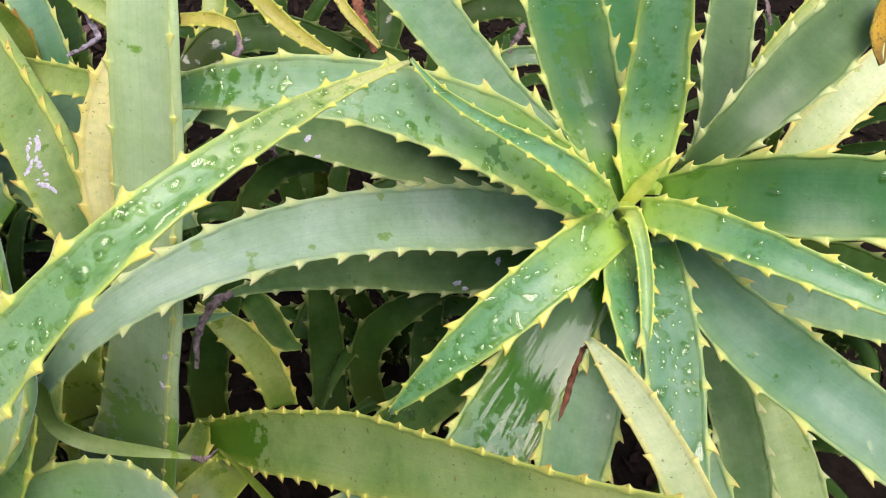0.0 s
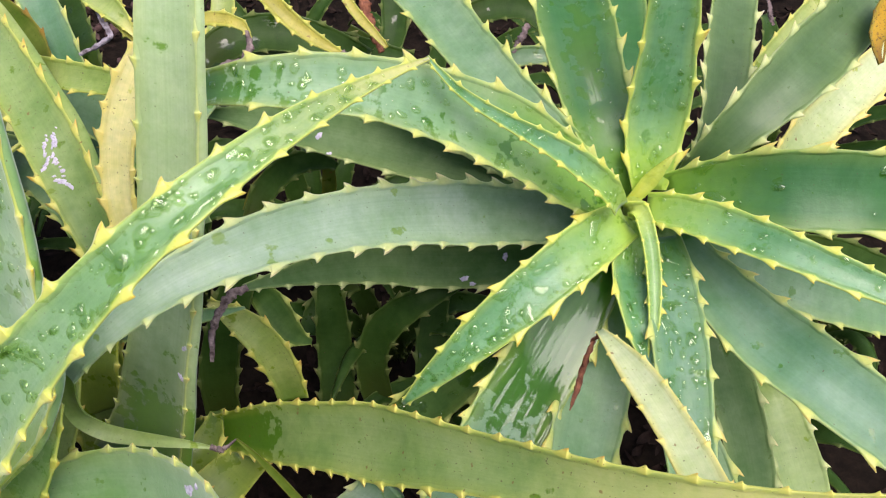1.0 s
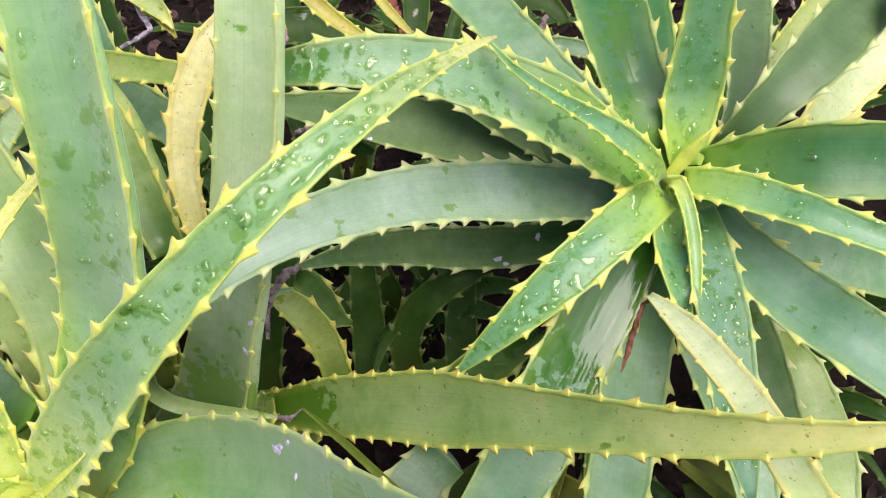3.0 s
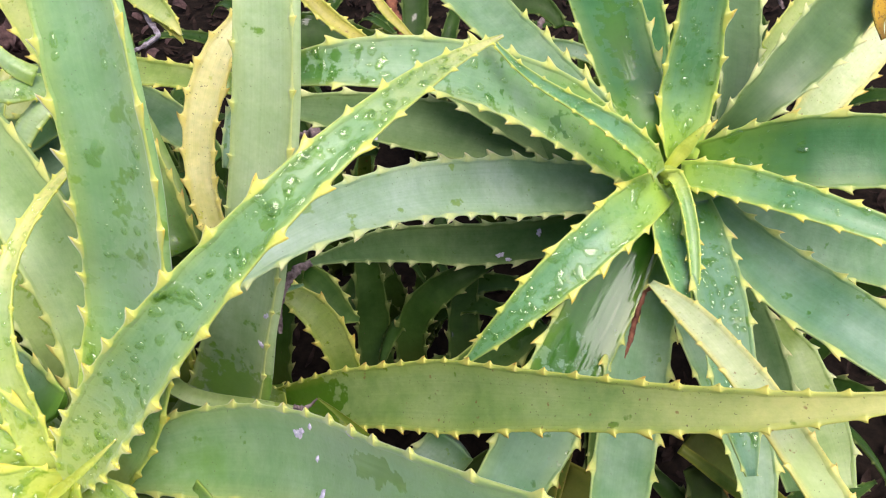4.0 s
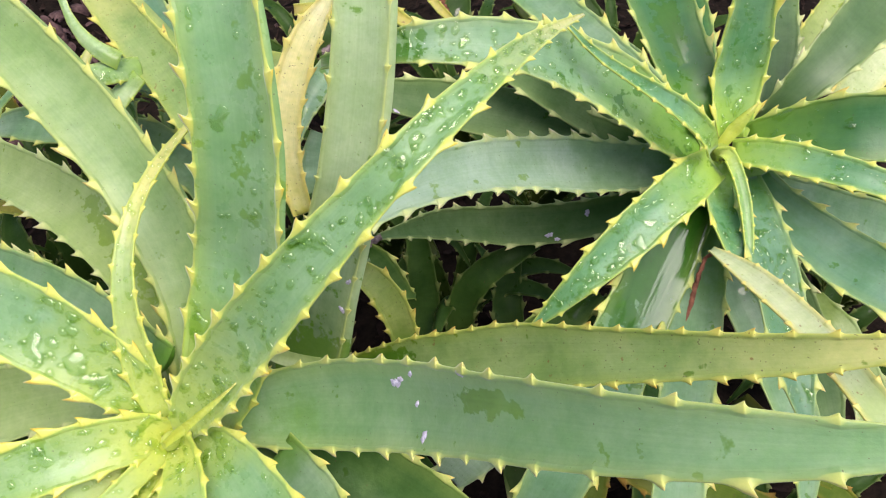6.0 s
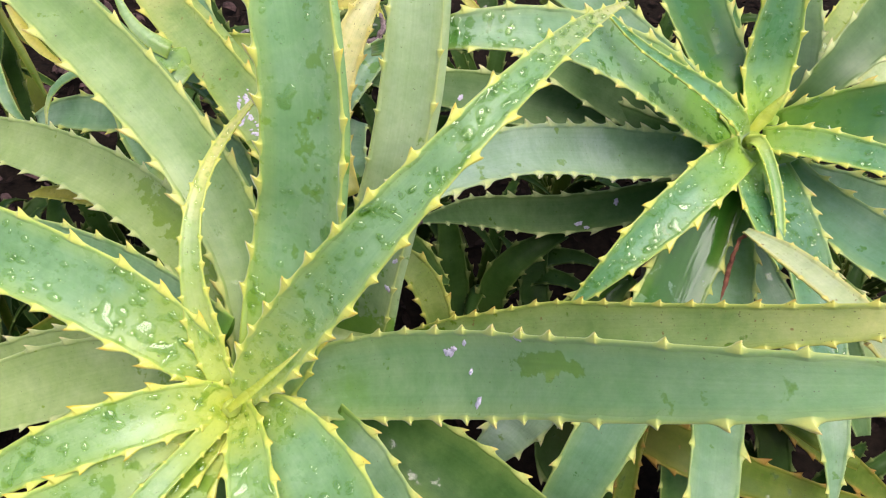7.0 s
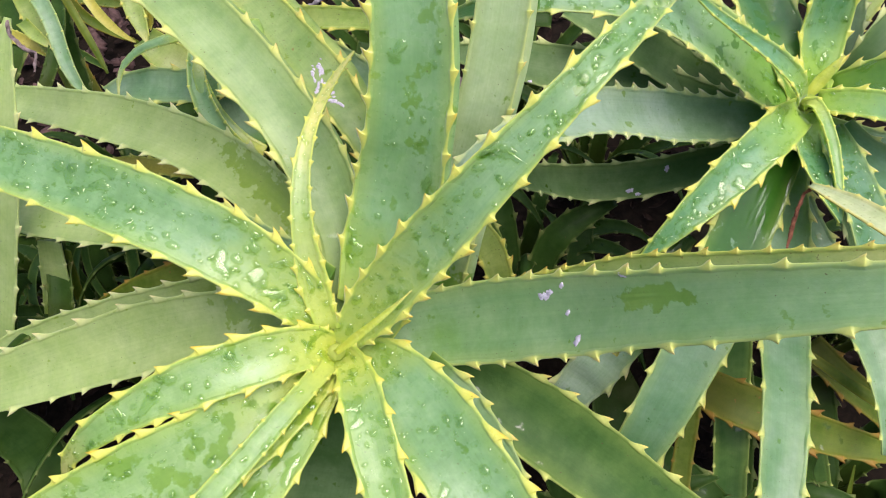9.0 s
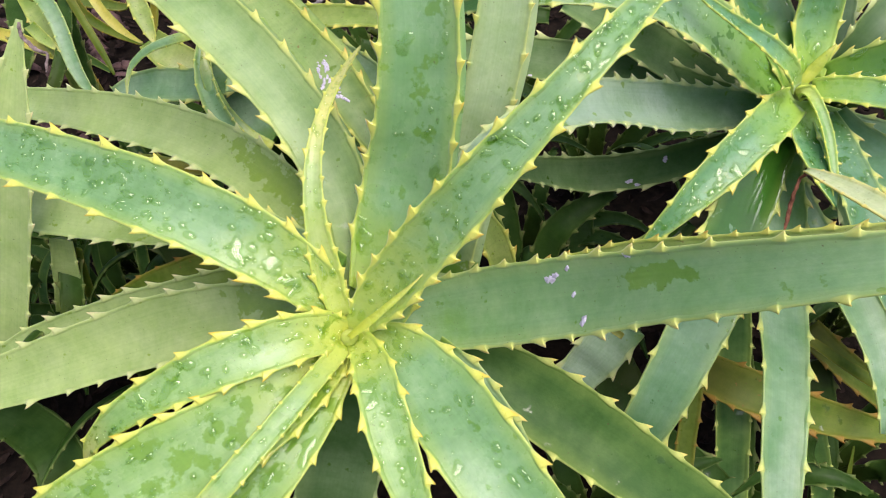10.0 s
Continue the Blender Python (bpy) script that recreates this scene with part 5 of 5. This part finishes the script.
tube("leaf_sheath", [(0.179, 0.473, 0.533), (0.176, 0.459, 0.554), (0.174, 0.451, 0.567), (0.174, 0.448, 0.575)], (0.0097, 0.0094, 0.0059, 0.0016), SHEATH, plant_b, plant_b.location, flat=1, rough=0.25)
tube("dry_tip", [(-0.209, 0.410, 0.494), (-0.225, 0.404, 0.489), (-0.238, 0.391, 0.478), (-0.245, 0.375, 0.464), (-0.244, 0.349, 0.448)], (0.0039, 0.0051, 0.0039, 0.0034, 0.0017), DRY, plant_b, plant_b.location, flat=0.45)
tube("dry_tip", [(0.121, 0.304, 0.568), (0.116, 0.306, 0.556), (0.111, 0.297, 0.542), (0.105, 0.281, 0.522), (0.097, 0.264, 0.508)], (0.0028, 0.0023, 0.0026, 0.0029, 0.0007), RUST, plant_c, plant_c.location, flat=0.5)
tube("dry_tip", [(-0.218, 0.247, 0.474), (-0.208, 0.246, 0.473), (-0.202, 0.248, 0.475), (-0.195, 0.253, 0.479)], (0.0029, 0.0029, 0.0015, 0.0007), DRY, plant_b, plant_b.location, flat=0.6)
tube("dry_leaf", [(-0.441, 0.771, 0.601), (-0.429, 0.753, 0.585), (-0.414, 0.733, 0.575), (-0.429, 0.718, 0.569), (-0.451, 0.710, 0.563)], (0.0021, 0.0034, 0.0034, 0.0027, 0.0020), SILVER, plant_h, plant_h.location, flat=0.35)
tube("dry_leaf", [(-0.118, 0.884, 0.552), (-0.115, 0.858, 0.530), (-0.104, 0.837, 0.512), (-0.093, 0.816, 0.495)], (0.0070, 0.0077, 0.0070, 0.0039), RUST, plant_h, plant_h.location, flat=0.4)
tube("dry_leaf", [(-0.257, 0.760, 0.565), (-0.251, 0.744, 0.552), (-0.262, 0.730, 0.540), (-0.285, 0.726, 0.537), (-0.288, 0.721, 0.532)], (0.0035, 0.0042, 0.0042, 0.0042, 0.0021), DRY, plant_h, plant_h.location, flat=0.5)
tube("dry_leaf", [(-0.134, 0.723, 0.560), (-0.127, 0.717, 0.555), (-0.125, 0.710, 0.549)], (0.0034, 0.0034, 0.0014), DRY, plant_h, plant_h.location, flat=0.5)
tube("dry_leaf", [(-0.784, 0.582, 0.627), (-0.782, 0.568, 0.615), (-0.766, 0.555, 0.604), (-0.751, 0.550, 0.601), (-0.754, 0.533, 0.585)], (0.0018, 0.0024, 0.0024, 0.0018, 0.0012), DRY, plant_e, plant_e.location, flat=0.5)
tube("dry_leaf", [(0.119, 0.893, 0.494), (0.107, 0.875, 0.479), (0.095, 0.859, 0.465)], (0.0041, 0.0057, 0.0033), DRY, plant_h, plant_h.location, flat=0.5)
tube("dry_leaf", [(0.327, 0.647, 0.679), (0.329, 0.632, 0.666), (0.332, 0.623, 0.659)], (0.0017, 0.0029, 0.0017), DRY, plant_h, plant_h.location, flat=0.5)
tube("dry_leaf", [(0.323, 0.365, 0.378), (0.327, 0.342, 0.358), (0.334, 0.323, 0.342), (0.345, 0.314, 0.334)], (0.0073, 0.0055, 0.0031, 0.0012), DRY, plant_f, plant_f.location, flat=0.7)
tube("dry_leaf", [(-1.103, 1.451, 0.100), (-1.073, 1.465, 0.120), (-1.037, 1.473, 0.120), (-1.017, 1.467, 0.100)], (0.0118, 0.0279, 0.0295, 0.0104), HUSK, plant_i, plant_i.location, flat=0.55)
tube("dry_leaf", [(-1.087, 1.443, 0.120), (-1.072, 1.395, 0.100), (-1.053, 1.347, 0.080)], (0.0087, 0.0216, 0.0057), HUSK, plant_i, plant_i.location, flat=0.5)
tube("dry_leaf", [(-1.189, 1.349, 0.060), (-1.138, 1.318, 0.090), (-1.112, 1.319, 0.060)], (0.0129, 0.0280, 0.0114), HUSK, plant_i, plant_i.location, flat=0.6)
tube("dry_leaf", [(-1.137, 1.299, 0.050), (-1.087, 1.290, 0.070), (-1.078, 1.282, 0.050)], (0.0071, 0.0182, 0.0070), HUSK, plant_i, plant_i.location, flat=0.5)
tube("dry_leaf", [(-0.249, 0.685, 0.440), (-0.226, 0.667, 0.460), (-0.216, 0.672, 0.430)], (0.0052, 0.0093, 0.0037), DRY, plant_g, plant_g.location, flat=0.5)
finish_drops()


# ---- filler offsets low in the clump, shade mixed into their green ----
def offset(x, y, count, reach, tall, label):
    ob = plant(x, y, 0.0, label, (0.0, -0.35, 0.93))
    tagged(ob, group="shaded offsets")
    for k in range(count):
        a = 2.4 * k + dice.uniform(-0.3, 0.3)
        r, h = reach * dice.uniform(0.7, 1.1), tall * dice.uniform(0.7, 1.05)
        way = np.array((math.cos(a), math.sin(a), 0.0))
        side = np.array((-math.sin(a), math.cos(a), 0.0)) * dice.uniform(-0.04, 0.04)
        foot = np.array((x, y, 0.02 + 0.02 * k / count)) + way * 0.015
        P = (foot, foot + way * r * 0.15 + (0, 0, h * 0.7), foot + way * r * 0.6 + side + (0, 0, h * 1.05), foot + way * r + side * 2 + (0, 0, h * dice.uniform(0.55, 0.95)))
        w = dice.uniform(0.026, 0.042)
        leaf(ob, "deep_shade", P, (w * 0.9, w, w, w * 0.9, w * 0.7, w * 0.4, 0.002), fold=0.3, wet=0.3)


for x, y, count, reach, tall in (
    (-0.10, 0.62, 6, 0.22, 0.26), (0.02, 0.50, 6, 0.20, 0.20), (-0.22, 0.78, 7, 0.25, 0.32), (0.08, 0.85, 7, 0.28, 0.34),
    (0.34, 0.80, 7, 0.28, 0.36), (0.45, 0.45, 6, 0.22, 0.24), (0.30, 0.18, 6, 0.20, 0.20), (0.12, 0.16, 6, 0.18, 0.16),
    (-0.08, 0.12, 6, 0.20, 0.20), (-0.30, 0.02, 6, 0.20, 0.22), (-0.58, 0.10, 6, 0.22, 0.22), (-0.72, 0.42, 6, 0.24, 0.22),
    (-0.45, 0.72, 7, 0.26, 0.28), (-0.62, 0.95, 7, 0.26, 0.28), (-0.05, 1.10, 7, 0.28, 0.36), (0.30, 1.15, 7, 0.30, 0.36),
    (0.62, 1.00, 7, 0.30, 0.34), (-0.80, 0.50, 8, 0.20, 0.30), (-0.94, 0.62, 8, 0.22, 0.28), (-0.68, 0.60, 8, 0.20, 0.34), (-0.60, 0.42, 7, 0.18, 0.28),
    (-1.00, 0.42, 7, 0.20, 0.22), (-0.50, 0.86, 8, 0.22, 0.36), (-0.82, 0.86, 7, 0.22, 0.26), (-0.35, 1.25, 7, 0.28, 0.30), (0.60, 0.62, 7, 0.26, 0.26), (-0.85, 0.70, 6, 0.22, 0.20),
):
    offset(x, y, count, reach, tall, "small filler aloe offset, its green darkened for deep shade")
